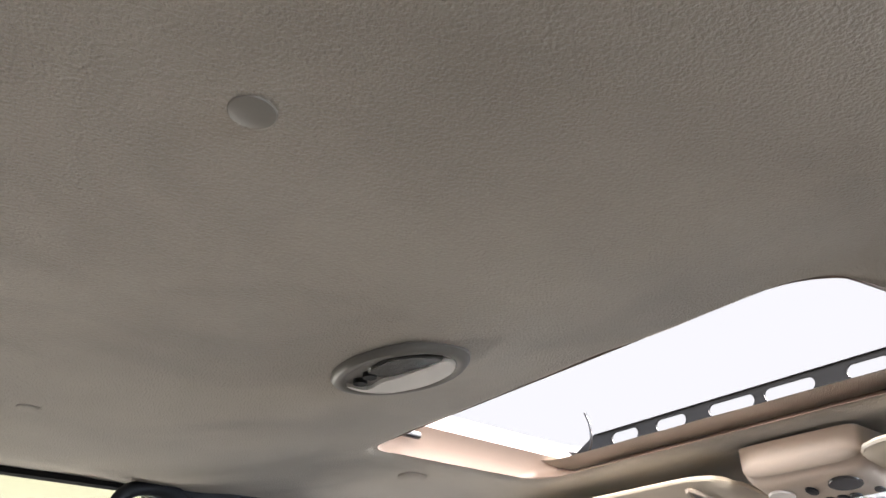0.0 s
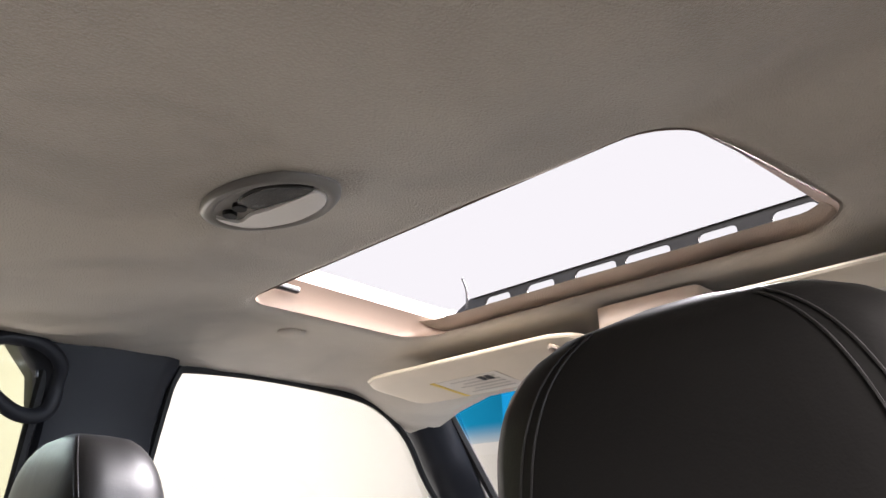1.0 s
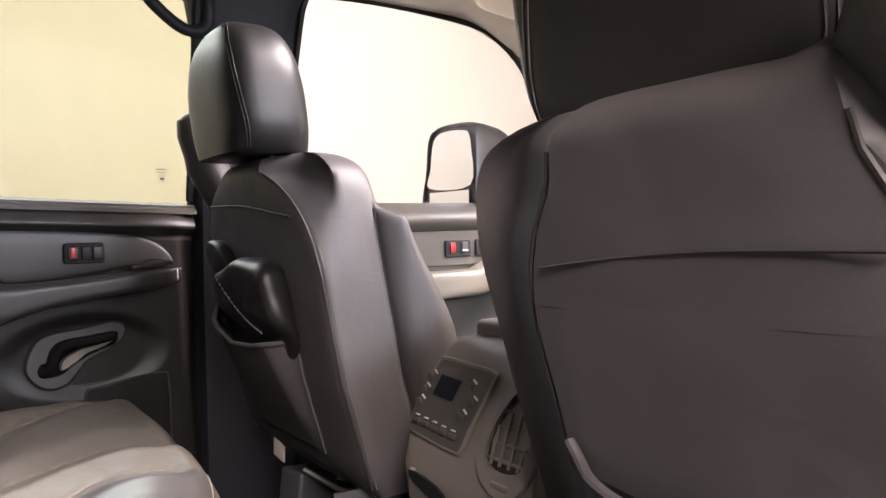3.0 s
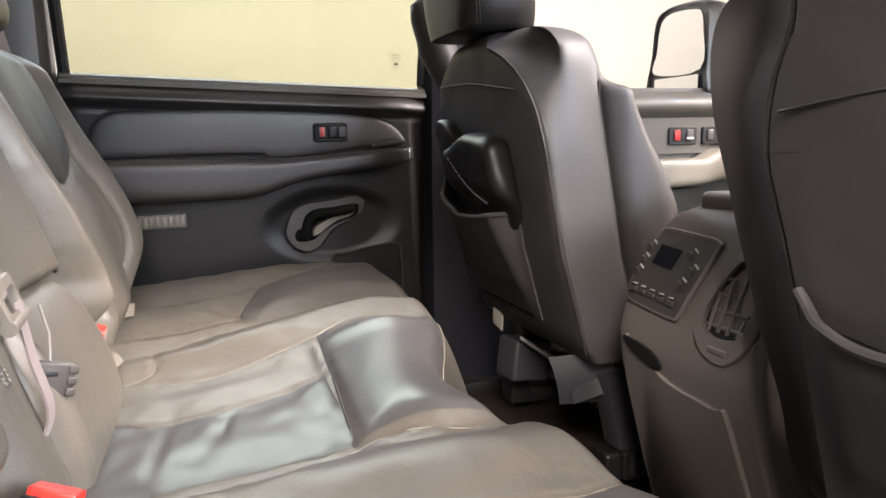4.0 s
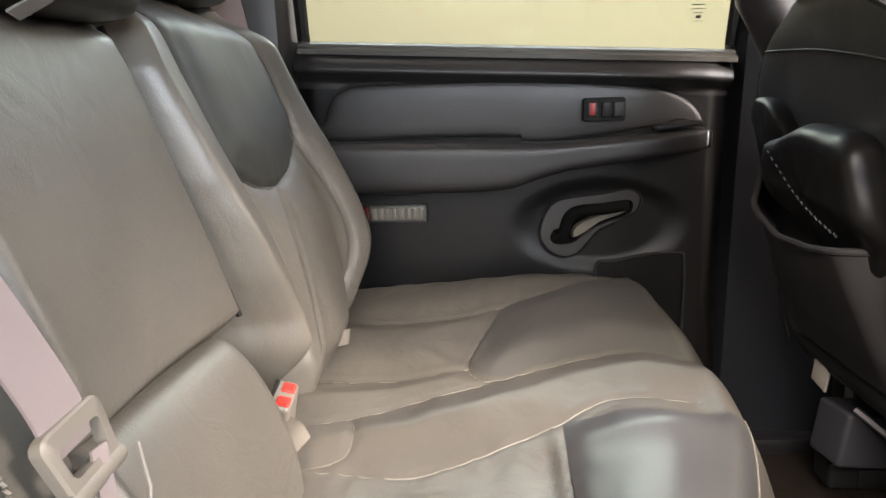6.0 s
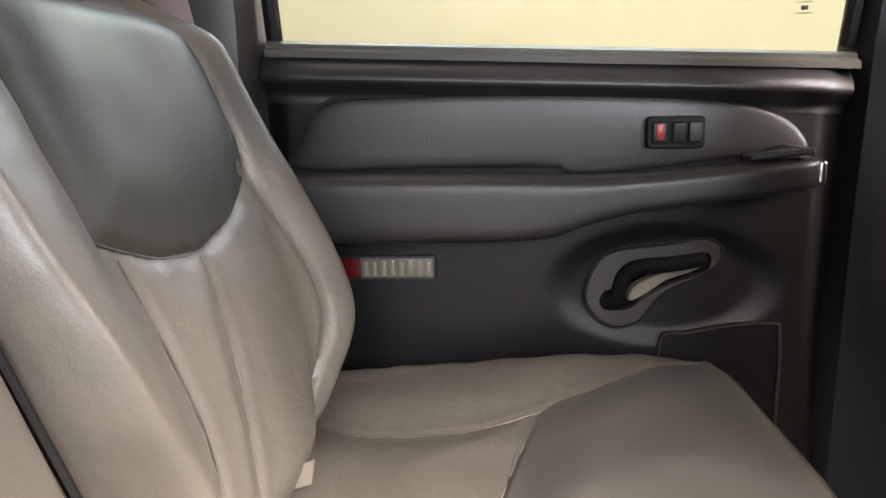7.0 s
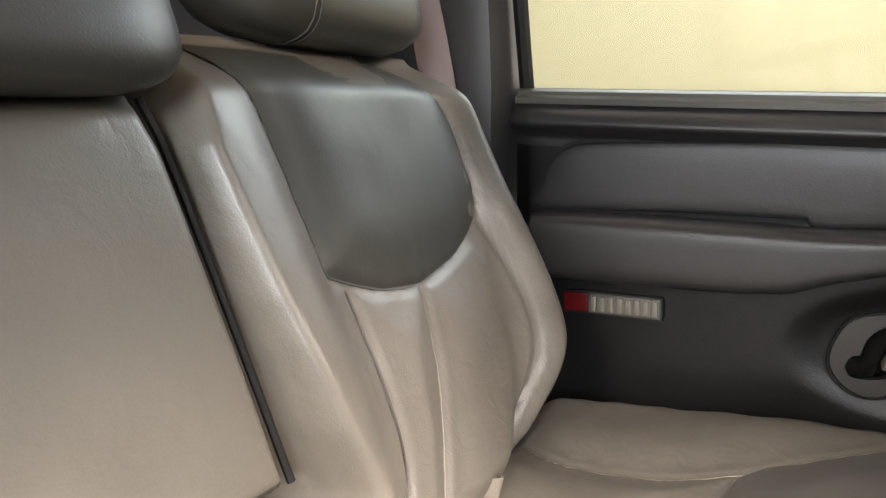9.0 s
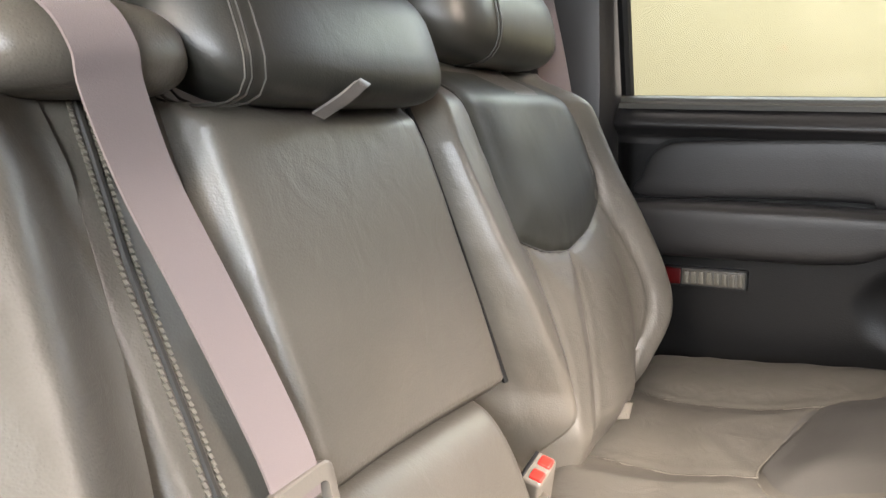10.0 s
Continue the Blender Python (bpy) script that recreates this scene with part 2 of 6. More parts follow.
def part(name, bm, material, parent, label="", sharp=0.7):
    ob = obj(name, bm, material, sharp)
    ob.parent = parent
    ob.matrix_parent_inverse = Matrix.Translation(-Vector(parent.location)) if parent.parent is None else Matrix.Identity(4)
    return tagged(ob, label)


def solid(name, bm, material, label, category, kind="", sharp=0.7):
    return tagged(obj(name, bm, material, sharp), label, category, "", kind)


def joined(*bms):
    out = bmesh.new()
    for bm in bms:
        tmp = bpy.data.meshes.new("tmp")
        bm.to_mesh(tmp)
        bm.free()
        out.from_mesh(tmp)
        bpy.data.meshes.remove(tmp)
    return out


def rbox(sx, sy, sz, r=0.004, n=3, m=None):
    """A box with rounded edges, centred, then moved by m."""
    r = min(r, sx / 2 * 0.98, sy / 2 * 0.98, sz / 2 * 0.98)
    bm = bmesh.new()
    grid = [-1 + 2 * i / (2 * n + 1) for i in range(2 * n + 2)]
    core = (sx / 2 - r, sy / 2 - r, sz / 2 - r)

    def place(c):
        v = []
        for k in range(3):
            v.append(c[k])
        base = Vector([core[k] * (1 if v[k] > 0 else -1) for k in range(3)])
        d = []
        for k in range(3):
            a = abs(v[k])
            lim = 1 / (2 * n + 1)
            d.append((1 if v[k] > 0 else -1) * (a - lim) / (1 - lim))
        d = Vector([math.tan(q * math.pi / 4) for q in d])
        if d.length > 1e-9:
            d.normalize()
        return base + d * r

    cache = {}

    def vert(c):
        key = tuple(round(q, 5) for q in c)
        if key not in cache:
            cache[key] = bm.verts.new(place(c))
        return cache[key]

    for axis in range(3):
        for side in (-1, 1):
            for i in range(2 * n + 1):
                for j in range(2 * n + 1):
                    quad = []
                    for a, b in ((i, j), (i + 1, j), (i + 1, j + 1), (i, j + 1)):
                        c = [0, 0, 0]
                        c[axis], c[(axis + 1) % 3], c[(axis + 2) % 3] = side, grid[a], grid[b]
                        quad.append(vert(c))
                    bm.faces.new(quad)
    if m is not None:
        bm.transform(m)
    return bm


def loft(rings, closed=True, caps=True):
    """Skin through rings of the same number of points."""
    bm = bmesh.new()
    rows = [[bm.verts.new(p) for p in ring] for ring in rings]
    n = len(rows[0])
    for a, b in zip(rows, rows[1:]):
        for i in range(n if closed else n - 1):
            j = (i + 1) % n
            bm.faces.new((a[i], a[j], b[j], b[i]))
    if caps and closed:
        bm.faces.new(rows[0])
        bm.faces.new(rows[-1])
    return bm


def sheet(f, nu, nv, back=None):
    """A grid f(u, v), u and v from 0 to 1; closed to a solid with back(p) if given."""
    bm = bmesh.new()
    top = [[bm.verts.new(f(i / nu, j / nv)) for j in range(nv + 1)] for i in range(nu + 1)]
    for i in range(nu):
        for j in range(nv):
            bm.faces.new((top[i][j], top[i + 1][j], top[i + 1][j + 1], top[i][j + 1]))
    if back:
        rim = [top[i][0] for i in range(nu)] + [top[nu][j] for j in range(nv)] + [top[i][nv] for i in range(nu, 0, -1)] + [top[0][j] for j in range(nv, 0, -1)]
        low = [bm.verts.new(back(v.co)) for v in rim]
        for k in range(len(rim)):
            q = (k + 1) % len(rim)
            bm.faces.new((rim[k], rim[q], low[q], low[k]))
        bm.faces.new(low)
    return bm


def curve(points, n=8, closed=False):
    """Catmull-Rom through points."""
    pts = [Vector(p) for p in points]
    out, count = [], len(pts)
    for i in range(count if closed else count - 1):
        if closed:
            p0, p1, p2, p3 = (pts[(i + k) % count] for k in (-1, 0, 1, 2))
        else:
            p0, p1, p2, p3 = pts[max(i - 1, 0)], pts[i], pts[i + 1], pts[min(i + 2, count - 1)]
        for k in range(n):
            t = k / n
            out.append(0.5 * (2 * p1 + (p2 - p0) * t + (2 * p0 - 5 * p1 + 4 * p2 - p3) * t * t + (3 * p1 - p0 - 3 * p2 + p3) * t ** 3))
    if not closed:
        out.append(pts[-1])
    return out


def tube(points, r, n=8, closed=False, flat=1.0, up=(0, 0, 1)):
    """A tube along points; flat: its second half-width over its first."""
    pts = [Vector(p) for p in points]
    rings = []
    for i, p in enumerate(pts):
        a = pts[i - 1] if (i or closed) else p
        b = pts[(i + 1) % len(pts)] if (i + 1 < len(pts) or closed) else p
        t = (b - a).normalized() if (b - a).length > 1e-9 else Vector((1, 0, 0))
        s = t.cross(Vector(up))
        if s.length < 1e-4:
            s = t.cross(Vector((0, 1, 0.01)))
        s.normalize()
        w = s.cross(t)
        rad = r[i] if isinstance(r, (list, tuple)) else r
        rings.append([p + s * math.cos(2 * math.pi * k / n) * rad + w * math.sin(2 * math.pi * k / n) * rad * flat for k in range(n)])
    if closed:
        rings.append(rings[0])
        bm = loft(rings, caps=False)
        bmesh.ops.remove_doubles(bm, verts=bm.verts[:], dist=1e-6)
        return bm
    return loft(rings)


def ribbon(points, width_dir, half, thick=0.0012):
    """A strap along points: half its width to each side along width_dir."""
    w = Vector(width_dir).normalized()
    pts = [Vector(p) for p in points]
    rings = []
    for i, p in enumerate(pts):
        t = (pts[min(i + 1, len(pts) - 1)] - pts[max(i - 1, 0)]).normalized()
        nrm = t.cross(w).normalized() * thick
        rings.append([p - w * half + nrm, p + w * half + nrm, p + w * half - nrm, p - w * half - nrm])
    return loft(rings)


def stadium(cx, cy, hx, hy, r, n=6):
    """Points of a rounded rectangle, anticlockwise."""
    r = min(r, hx, hy)
    out = []
    for sx, sy, a0 in ((1, 1, 0), (-1, 1, 90), (-1, -1, 180), (1, -1, 270)):
        for k in range(n + 1):
            a = radians(a0 + 90 * k / n)
            out.append((cx + sx * (hx - r) + r * math.cos(a), cy + sy * (hy - r) + r * math.sin(a)))
    return out


def plate(outline, place, thick, bevel=0.0, holes=()):
    """A plate from a 2D outline with holes; place(u, v, h) gives its points, h from 0 at the back to thick in front."""
    bm = bmesh.new()

    def ring(pts, h, shrink=0.0):
        c = Vector((sum(p[0] for p in pts) / len(pts), sum(p[1] for p in pts) / len(pts)))
        out = []
        for p in pts:
            d = Vector(p) - c
            k = 1 - (shrink / d.length if d.length > 1e-9 else 0)
            out.append(bm.verts.new(place(c.x + d.x * k, c.y + d.y * k, h)))
        return out

    def walls(a, b):
        for i in range(len(a)):
            j = (i + 1) % len(a)
            bm.faces.new((a[i], a[j], b[j], b[i]))

    back = ring(outline, 0.0)
    front = ring(outline, thick - bevel)
    walls(back, front)
    if bevel:
        top = ring(outline, thick, bevel)
        walls(front, top)
        front = top
    hb, hf = [], []
    for hole in holes:
        b, f = ring(hole, 0.0), ring(hole, thick)
        walls(b, f)
        hb.append(b), hf.append(f)
    if not holes:
        bm.faces.new(back)
        bm.faces.new(front)
    else:
        for rings in ([back] + hb, [front] + hf):
            edges = []
            for rg in rings:
                for i in range(len(rg)):
                    e = bm.edges.get((rg[i], rg[(i + 1) % len(rg)]))
                    edges.append(e)
            bmesh.ops.triangle_fill(bm, edges=edges, use_beauty=True)
    return bm


def dist_poly(px, py, line):
    """Distance from a point to a polyline in 2D."""
    best = 9.0
    for (ax, ay), (bx, by) in zip(line, line[1:]):
        dx, dy = bx - ax, by - ay
        t = ((px - ax) * dx + (py - ay) * dy) / (dx * dx + dy * dy + 1e-12)
        t = min(1.0, max(0.0, t))
        d = math.hypot(px - ax - t * dx, py - ay - t * dy)
        if d < best:
            best = d
    return best


def inside(px, py, poly):
    odd = False
    for (ax, ay), (bx, by) in zip(poly, poly[1:] + poly[:1]):
        if (ay > py) != (by > py) and px < (bx - ax) * (py - ay) / (by - ay) + ax:
            odd = not odd
    return odd


def flat2(points, n=6, closed=False):
    return [(p.x, p.y) for p in curve([(a, b, 0) for a, b in points], n, closed)]


# ---- the hall round the truck ----
def slab(x0, x1, y0, y1, z0, z1, r=0.004):
    return rbox(x1 - x0, y1 - y0, z1 - z0, r, 1, Matrix.Translation(((x0 + x1) / 2, (y0 + y1) / 2, (z0 + z1) / 2)))


solid("ground", slab(-9, 11, -9, 3.4, -0.9, -0.8), "concrete", "pale grey concrete hall floor under the truck", "floor", "structure")
solid("wall_far", slab(-9, 5.2, 3.2, 3.4, -0.8, 2.2), "wall", "plain cream painted hall wall beside the truck", "wall", "structure")

solid("wall_near", slab(-6, 11, -5.2, -5.0, -0.8, 4.2), "wall_dim", "grey hall wall across from the open door", "wall", "structure")
solid("wall_back", slab(-6.2, -6, -5.2, 3.4, -0.8, 4.2), "wall_dim", "grey hall wall behind the truck", "wall", "structure")


# ---- cab structure ----
YC = 0.03


def roof_z(x, y):
    """Height of the headliner's underside."""
    z = 1.147 + 0.05 * smooth01(0.62, 1.0, x) - 0.034 * smooth01(1.36, 1.66, x)
    c = abs(y - YC)
    side = 1.170 - 0.078 * smooth01(1.38, 1.68, x)
    z += (side - z) * smooth01(0.5, 0.74, c)
    # pressed ring round the rear lamp, shallow swages and old ripples in the cloth
    d = math.hypot((x - 0.668) / 0.050, (y - 0.001) / 0.098)
    z -= 0.007 * smooth01(1.6, 1.15, d) * smooth01(0.75, 1.1, d)
    z += 0.008 * smooth01(-0.30, -0.36, y) * smooth01(0.8, 0.95, x) * smooth01(1.5, 1.3, x)
    z += 0.0022 * noise.noise((x * 7, y * 9, 3.0)) + 0.003 * noise.noise((x * 16, y * 13, 6.0)) * smooth01(0.42, 0.6, y) * smooth01(1.3, 1.0, x)
    return z


HOLE = [(x + 0.018 * smooth01(0.05, 0.36, y) * smooth01(1.1, 0.9, x), y + 0.05 * smooth01(0.0, -0.37, y) * smooth01(1.3, 0.95, x)) for x, y in stadium(1.076, 0.02, 0.204, 0.385, 0.065, 8)]
HOLE_TOP = [(0.93 + (x - 0.91) * 1.17, 0.02 + (y - 0.02) * 0.92) for x, y in HOLE]


def headliner():
    n = len(HOLE)
    rings = []
    x0, x1, y0, y1 = -0.42, 1.66, -0.72, 0.765
    steps = [0, 0.006, 0.016, 0.03, 0.05, 0.08, 0.12, 0.17, 0.23, 0.3, 0.38, 0.46, 0.55, 0.64, 0.73, 0.82, 0.9, 0.96, 1]
    dense = []
    for i in range(n):
        a, b = Vector(HOLE[i]), Vector(HOLE[(i + 1) % n])
        k = max(1, int((b - a).length / 0.03))
        dense += [a + (b - a) * q / k for q in range(k)]
    outer = []
    for p in dense:
        d = p - Vector((1.095, 0.02))
        t = 9
        if d.x > 1e-6:
            t = min(t, (x1 - 1.095) / d.x)
        if d.x < -1e-6:
            t = min(t, (x0 - 1.095) / d.x)
        if d.y > 1e-6:
            t = min(t, (y1 - 0.02) / d.y)
        if d.y < -1e-6:
            t = min(t, (y0 - 0.02) / d.y)
        outer.append(Vector((1.095, 0.02)) + d * t)
    for s in steps:
        ring = []
        for p, q in zip(dense, outer):
            v = p + (q - p) * s
            lip = 0.006 * (1 - smooth01(0, 0.02, (v - p).length))
            ring.append((v.x, v.y, roof_z(v.x, v.y) + lip))
        rings.append(ring)
    under = loft(rings, caps=False)
    upper = loft([[(x, y, z + 0.03) for x, y, z in r] for r in (rings[0], rings[-1])], caps=False)
    edge = loft([rings[-1], [(x, y, z + 0.03) for x, y, z in rings[-1]]], caps=False)
    return joined(under, upper, edge)


solid("ceiling", headliner(), "headliner", "taupe woven headliner with faint stains", "headliner", "structure")


def sunroof_rim():
    rings = []
    for s in (0, 0.15, 0.5, 0.85, 1.0):
        ring = []
        for (ax, ay), (bx, by) in zip(HOLE, HOLE_TOP):
            x, y = ax + (bx - ax) * s, ay + (by - ay) * s
            za = roof_z(ax, ay) + 0.004
            ring.append((x + 0.006 * math.sin(s * math.pi) * (1 if x > 1.1 else -1), y + 0.006 * math.sin(s * math.pi) * (1 if y > 0 else -1), za + (1.241 - za) * s))
        rings.append(ring)
    upper = [(1.1 + (x - 1.1) * 1.015, 0.02 + (y - 0.02) * 1.015, 1.243 + 0.026 * smooth01(1.345, 1.30, x)) for x, y, z in rings[-1]]
    return loft(rings + [upper], caps=False)


sunroof = thing("sunroof", "open sunroof with peach trim and slotted black wind deflector", "sunroof", "structure", at=(1.1, 0.02, 1.2))
part("trim", sunroof_rim(), "rim", sunroof, "smooth peach-beige trim round the opening")
ws = [(0.301, 0.242), (0.203, 0.142), (0.098, 0.016), (-0.001, -0.082), (-0.129, -0.191), (-0.243, -0.307)]
slots = [stadium((a + b) / 2, 1.2705, (a - b) / 2, 0.0105, 0.0105, 5) for a, b in ws]
part("deflector", plate([(-0.37, 1.236), (0.39, 1.232), (0.39, 1.262), (0.34, 1.288), (-0.35, 1.292), (-0.37, 1.28)], lambda u, v, h: (1.372 - h, u, v + 0.002), 0.004, 0, slots), "rubber", sunroof, "black plastic wind deflector with rounded slots")
part("lift_arm", tube(curve([(1.36, 0.352, 1.255), (1.35, 0.335, 1.27), (1.345, 0.33, 1.30), (1.34, 0.335, 1.325)], 5), 0.0025, 6), "plastic", sunroof)
for ya in (0.376, -0.345):
    part("rail", rbox(0.46, 0.03, 0.012, 0.003, 1, pose(1.15, ya + math.copysign(0.016, ya), 1.249)), "rail_dark", sunroof)
part("corner_cap", rbox(0.05, 0.012, 0.010, 0.003, 2, pose(0.952, 0.372, 1.2225)), "plastic", sunroof, "small black corner cap")

# outer roof skin, with the same opening
roof_out = plate([(-0.5, -0.8), (1.72, -0.8), (1.72, 0.84), (-0.5, 0.84)], lambda u, v, h: (u, v, 1.266 + h - 0.06 * smooth01(0.55, 0.8, abs(v - 0.02))), 0.012, 0, [[(1.1 + (x - 1.1) * 1.2, y * 1.06) for x, y in HOLE_TOP]])
solid("roof", roof_out, "outer", "painted steel roof of the truck cab", "roof", "structure")


def glass_y(z):
    return 0.86 - 0.25 * (z - 0.73)


# far body side: pillars, rails
def pillar_loft(rows):
    """rows: z, x0, x1, y of the face, thickness."""
    rings = []
    for z, x0, x1, y, t in rows:
        rings.append([(x0, y + 0.02, z), (x0 + 0.012, y, z), (x0 + 0.04, y - 0.008, z), (x1 - 0.04, y - 0.008, z), (x1 - 0.012, y, z), (x1, y + 0.02, z), (x1, y + t, z), (x0, y + t, z)])
    return loft(rings)


bp = thing("b_pillar", "slate plastic centre pillar trim", "pillar", "structure", at=(0.87, 0.82, 0.0))
part("cover", pillar_loft([(0.0, 0.755, 0.98, 0.84, 0.08), (0.5, 0.757, 0.98, 0.835, 0.08), (0.72, 0.757, 0.98, 0.82, 0.07), (0.9, 0.758, 0.972, 0.79, 0.06), (1.05, 0.758, 0.968, 0.762, 0.06), (1.12, 0.74, 0.972, 0.742, 0.06), (1.165, 0.70, 0.985, 0.728, 0.07), (1.2, 0.68, 0.99, 0.725, 0.07)]), "pillar", bp)
part("seal", tube([(0.752, glass_y(z) - 0.012, z) for z in (0.72, 0.85, 1.0, 1.1, 1.16)], 0.009, 6), "rubber", bp)

cp = thing("c_pillar", "dark grey-brown rear quarter pillar trim", "pillar", "structure", at=(-0.15, 0.8, 0.3))
part("cover", pillar_loft([(0.1, -0.32, 0.015, 0.80, 0.1), (0.5, -0.32, 0.015, 0.80, 0.1), (0.75, -0.32, 0.018, 0.795, 0.09), (0.95, -0.32, 0.022, 0.765, 0.08), (1.16, -0.32, 0.03, 0.72, 0.08), (1.2, -0.32, 0.03, 0.71, 0.08)]), "vinyl_soft", cp)
part("belt_slot", rbox(0.05, 0.012, 0.09, 0.005, 2, pose(-0.1, 0.758, 0.97, -14, 0, 0)), "plastic", cp)

solid("roof_rail", loft([[(x, 0.725, 1.178), (x, 0.745, 1.168), (x, 0.775, 1.175), (x, 0.80, 1.2), (x, 0.8, 1.25), (x, 0.73, 1.2)] for x in (-0.4, 0.2, 0.7, 1.2, 1.5)]), "headliner", "cloth-covered side rail above the doors", "trim", "structure")
solid("wall_rear", slab(-0.46, -0.36, -0.75, 0.86, -0.02, 1.2), "vinyl_soft", "dark trimmed back wall of the cab", "wall", "structure")
solid("floor", sheet(lambda u, v: (-0.4 + 2.3 * u, -0.8 + 1.66 * v, 0.0 + 0.05 * math.exp(-((-0.8 + 1.66 * v - 0.02) / 0.14) ** 2) * smooth01(0.5, 0.9, -0.4 + 2.3 * u) + 0.003 * noise.noise((u * 60, v * 45, 0))), 120, 90, lambda p: (p.x, p.y, -0.04)), "carpet", "dark brown cab carpet with pale worn patches", "carpet", "structure")
solid("sill", slab(-0.4, 1.95, 0.80, 0.90, -0.04, 0.03, 0.01), "plastic", "black plastic door sill plate", "sill", "structure")
solid("sill_near", slab(-0.4, 1.95, -0.86, -0.78, -0.06, 0.03, 0.01), "plastic", "black plastic door sill plate", "sill", "structure")


# ---- rear door, far side ----
door = thing("door_1", "closed charcoal rear door with armrest and pull handle", "door", "structure", at=(0.38, 0.83, 0.05))


cav = flat2([(0.456, 0.398), (0.462, 0.412), (0.475, 0.418), (0.482, 0.44), (0.50, 0.452), (0.55, 0.457), (0.592, 0.463), (0.598, 0.45), (0.588, 0.436), (0.545, 0.420), (0.515, 0.402), (0.495, 0.388), (0.465, 0.386)], 4, True)


def door_face(u, v):
    x, z = 0.02 + 0.735 * u, 0.03 + 0.712 * v
    z -= 0.042 * (x - 0.06) * smooth01(0.5, 0.7, z)
    y = 0.838
    # padded ledge under the glass, falling towards the front
    zl = z + 0.042 * (x - 0.17)
    y -= 0.026 * smooth01(0.668, 0.69, zl)
    y += 0.050 * smooth01(0.676, 0.744, zl) ** 2.0
    # lower panel swells towards the sill
    y -= 0.012 * smooth01(0.34, 0.12, z)
    # front edge rolls out
    y += 0.02 * smooth01(0.715, 0.755, x)
    y += 0.02 * smooth01(0.05, 0.02, x)
    # scoop round the pull handle
    d = math.hypot((x - 0.54) / 0.13, (z - 0.42) / 0.07)
    y += 0.009 * smooth01(1.25, 0.8, d)
    # well behind the release lever
    if inside(x, z, cav):
        y += 0.034
    return (x, y, z)


part("panel", sheet(lambda u, v: door_face(u, 0.893 * v), 150, 140, lambda p: (p.x, 0.90, p.z)), "vinyl", door, "grained charcoal door panel with shade in its colour")
part("upper_pad", sheet(lambda u, v: Vector(door_face(u, 0.889 + 0.111 * v)) - Vector((0, 0.0015, 0)), 60, 30, lambda p: (p.x, 0.90, p.z)), "vinyl_soft", door, "soft padded ledge below the glass")
ins = flat2([(0.068, 0.578), (0.070, 0.612), (0.082, 0.643), (0.105, 0.660), (0.15, 0.667), (0.35, 0.668), (0.52, 0.662), (0.62, 0.652), (0.675, 0.634), (0.703, 0.606), (0.700, 0.588), (0.64, 0.590), (0.55, 0.578), (0.46, 0.568), (0.41, 0.568), (0.395, 0.576), (0.25, 0.578)], 5, True)


def pad(outline, depth, dome, base):
    """A soft pad standing out of the panel towards the cab."""
    c = Vector((sum(p[0] for p in outline) / len(outline), sum(p[1] for p in outline) / len(outline)))
    rings = []
    for k, (inset, h) in enumerate(((0, 0), (0.0, depth * 0.6), (0.0012, depth * 0.9), (0.003, depth), (0.010, depth + dome * 0.7), (0.03, depth + dome))):
        ring = []
        for p in outline:
            d = Vector(p) - c
            s = max(0.05, 1 - inset / max(d.length, 1e-6)) if abs(d.y) > 0.01 else 1 - inset / max(d.length, 1e-6)
            q = Vector((c.x + d.x * s, c.y + d.y * (1 - inset / 0.05 * 0.9 if inset < 0.05 else 0.1)))
            ring.append((q.x, base - h, q.y))
        rings.append(ring)
    return loft(rings)


part("insert_gap", plate([(c[0], c[1]) for c in flat2([(a, b) for a, b in ins[::5]], 4, True)], lambda u, v, h: (0.385 + (u - 0.385) * 1.02, 0.8385 - h, 0.618 + (v - 0.618) * 1.10), 0.004), "rubber", door, "dark groove round the insert")
part("insert", pad(ins, 0.008, 0.0018, 0.838), "vinyl_soft", door, "smooth charcoal padded door insert")


def arm_section(x, zt, zb, y):
    zc, hz = (zt + zb) / 2, (zt - zb) / 2
    pts = []
    for k in range(40):
        a = 2 * math.pi * k / 40
        c, s = math.cos(a), math.sin(a)
        r = 1 / ((abs(c) ** 5.0 + abs(s) ** 5.0) ** (1 / 5.0))
        pts.append((x, 0.845 - (0.845 - y) * (0.5 + 0.5 * c * r), zc + hz * s * r))
    return pts


part("armrest", loft([arm_section(*q) for q in ((0.058, 0.572, 0.49, 0.80), (0.07, 0.574, 0.486, 0.778), (0.2, 0.574, 0.486, 0.772), (0.34, 0.572, 0.488, 0.772), (0.39, 0.570, 0.493, 0.772), (0.43, 0.568, 0.508, 0.773), (0.48, 0.569, 0.522, 0.772), (0.55, 0.574, 0.532, 0.769), (0.62, 0.581, 0.540, 0.768), (0.68, 0.588, 0.547, 0.772), (0.70, 0.588, 0.551, 0.782), (0.708, 0.583, 0.556, 0.80))]), "vinyl_soft", door, "long charcoal armrest with a polished top edge")
part("arm_catch", joined(rbox(0.075, 0.03, 0.008, 0.003, 2, pose(0.655, 0.79, 0.592, 0, -6, 0)), tube(curve([(0.635, 0.785, 0.597), (0.655, 0.782, 0.603), (0.68, 0.785, 0.6)], 4), 0.002, 6)), "plastic", door)
part("arm_cap", rbox(0.012, 0.03, 0.03, 0.005, 2, pose(0.705, 0.797, 0.57)), "chrome", door, "small bright end cap")
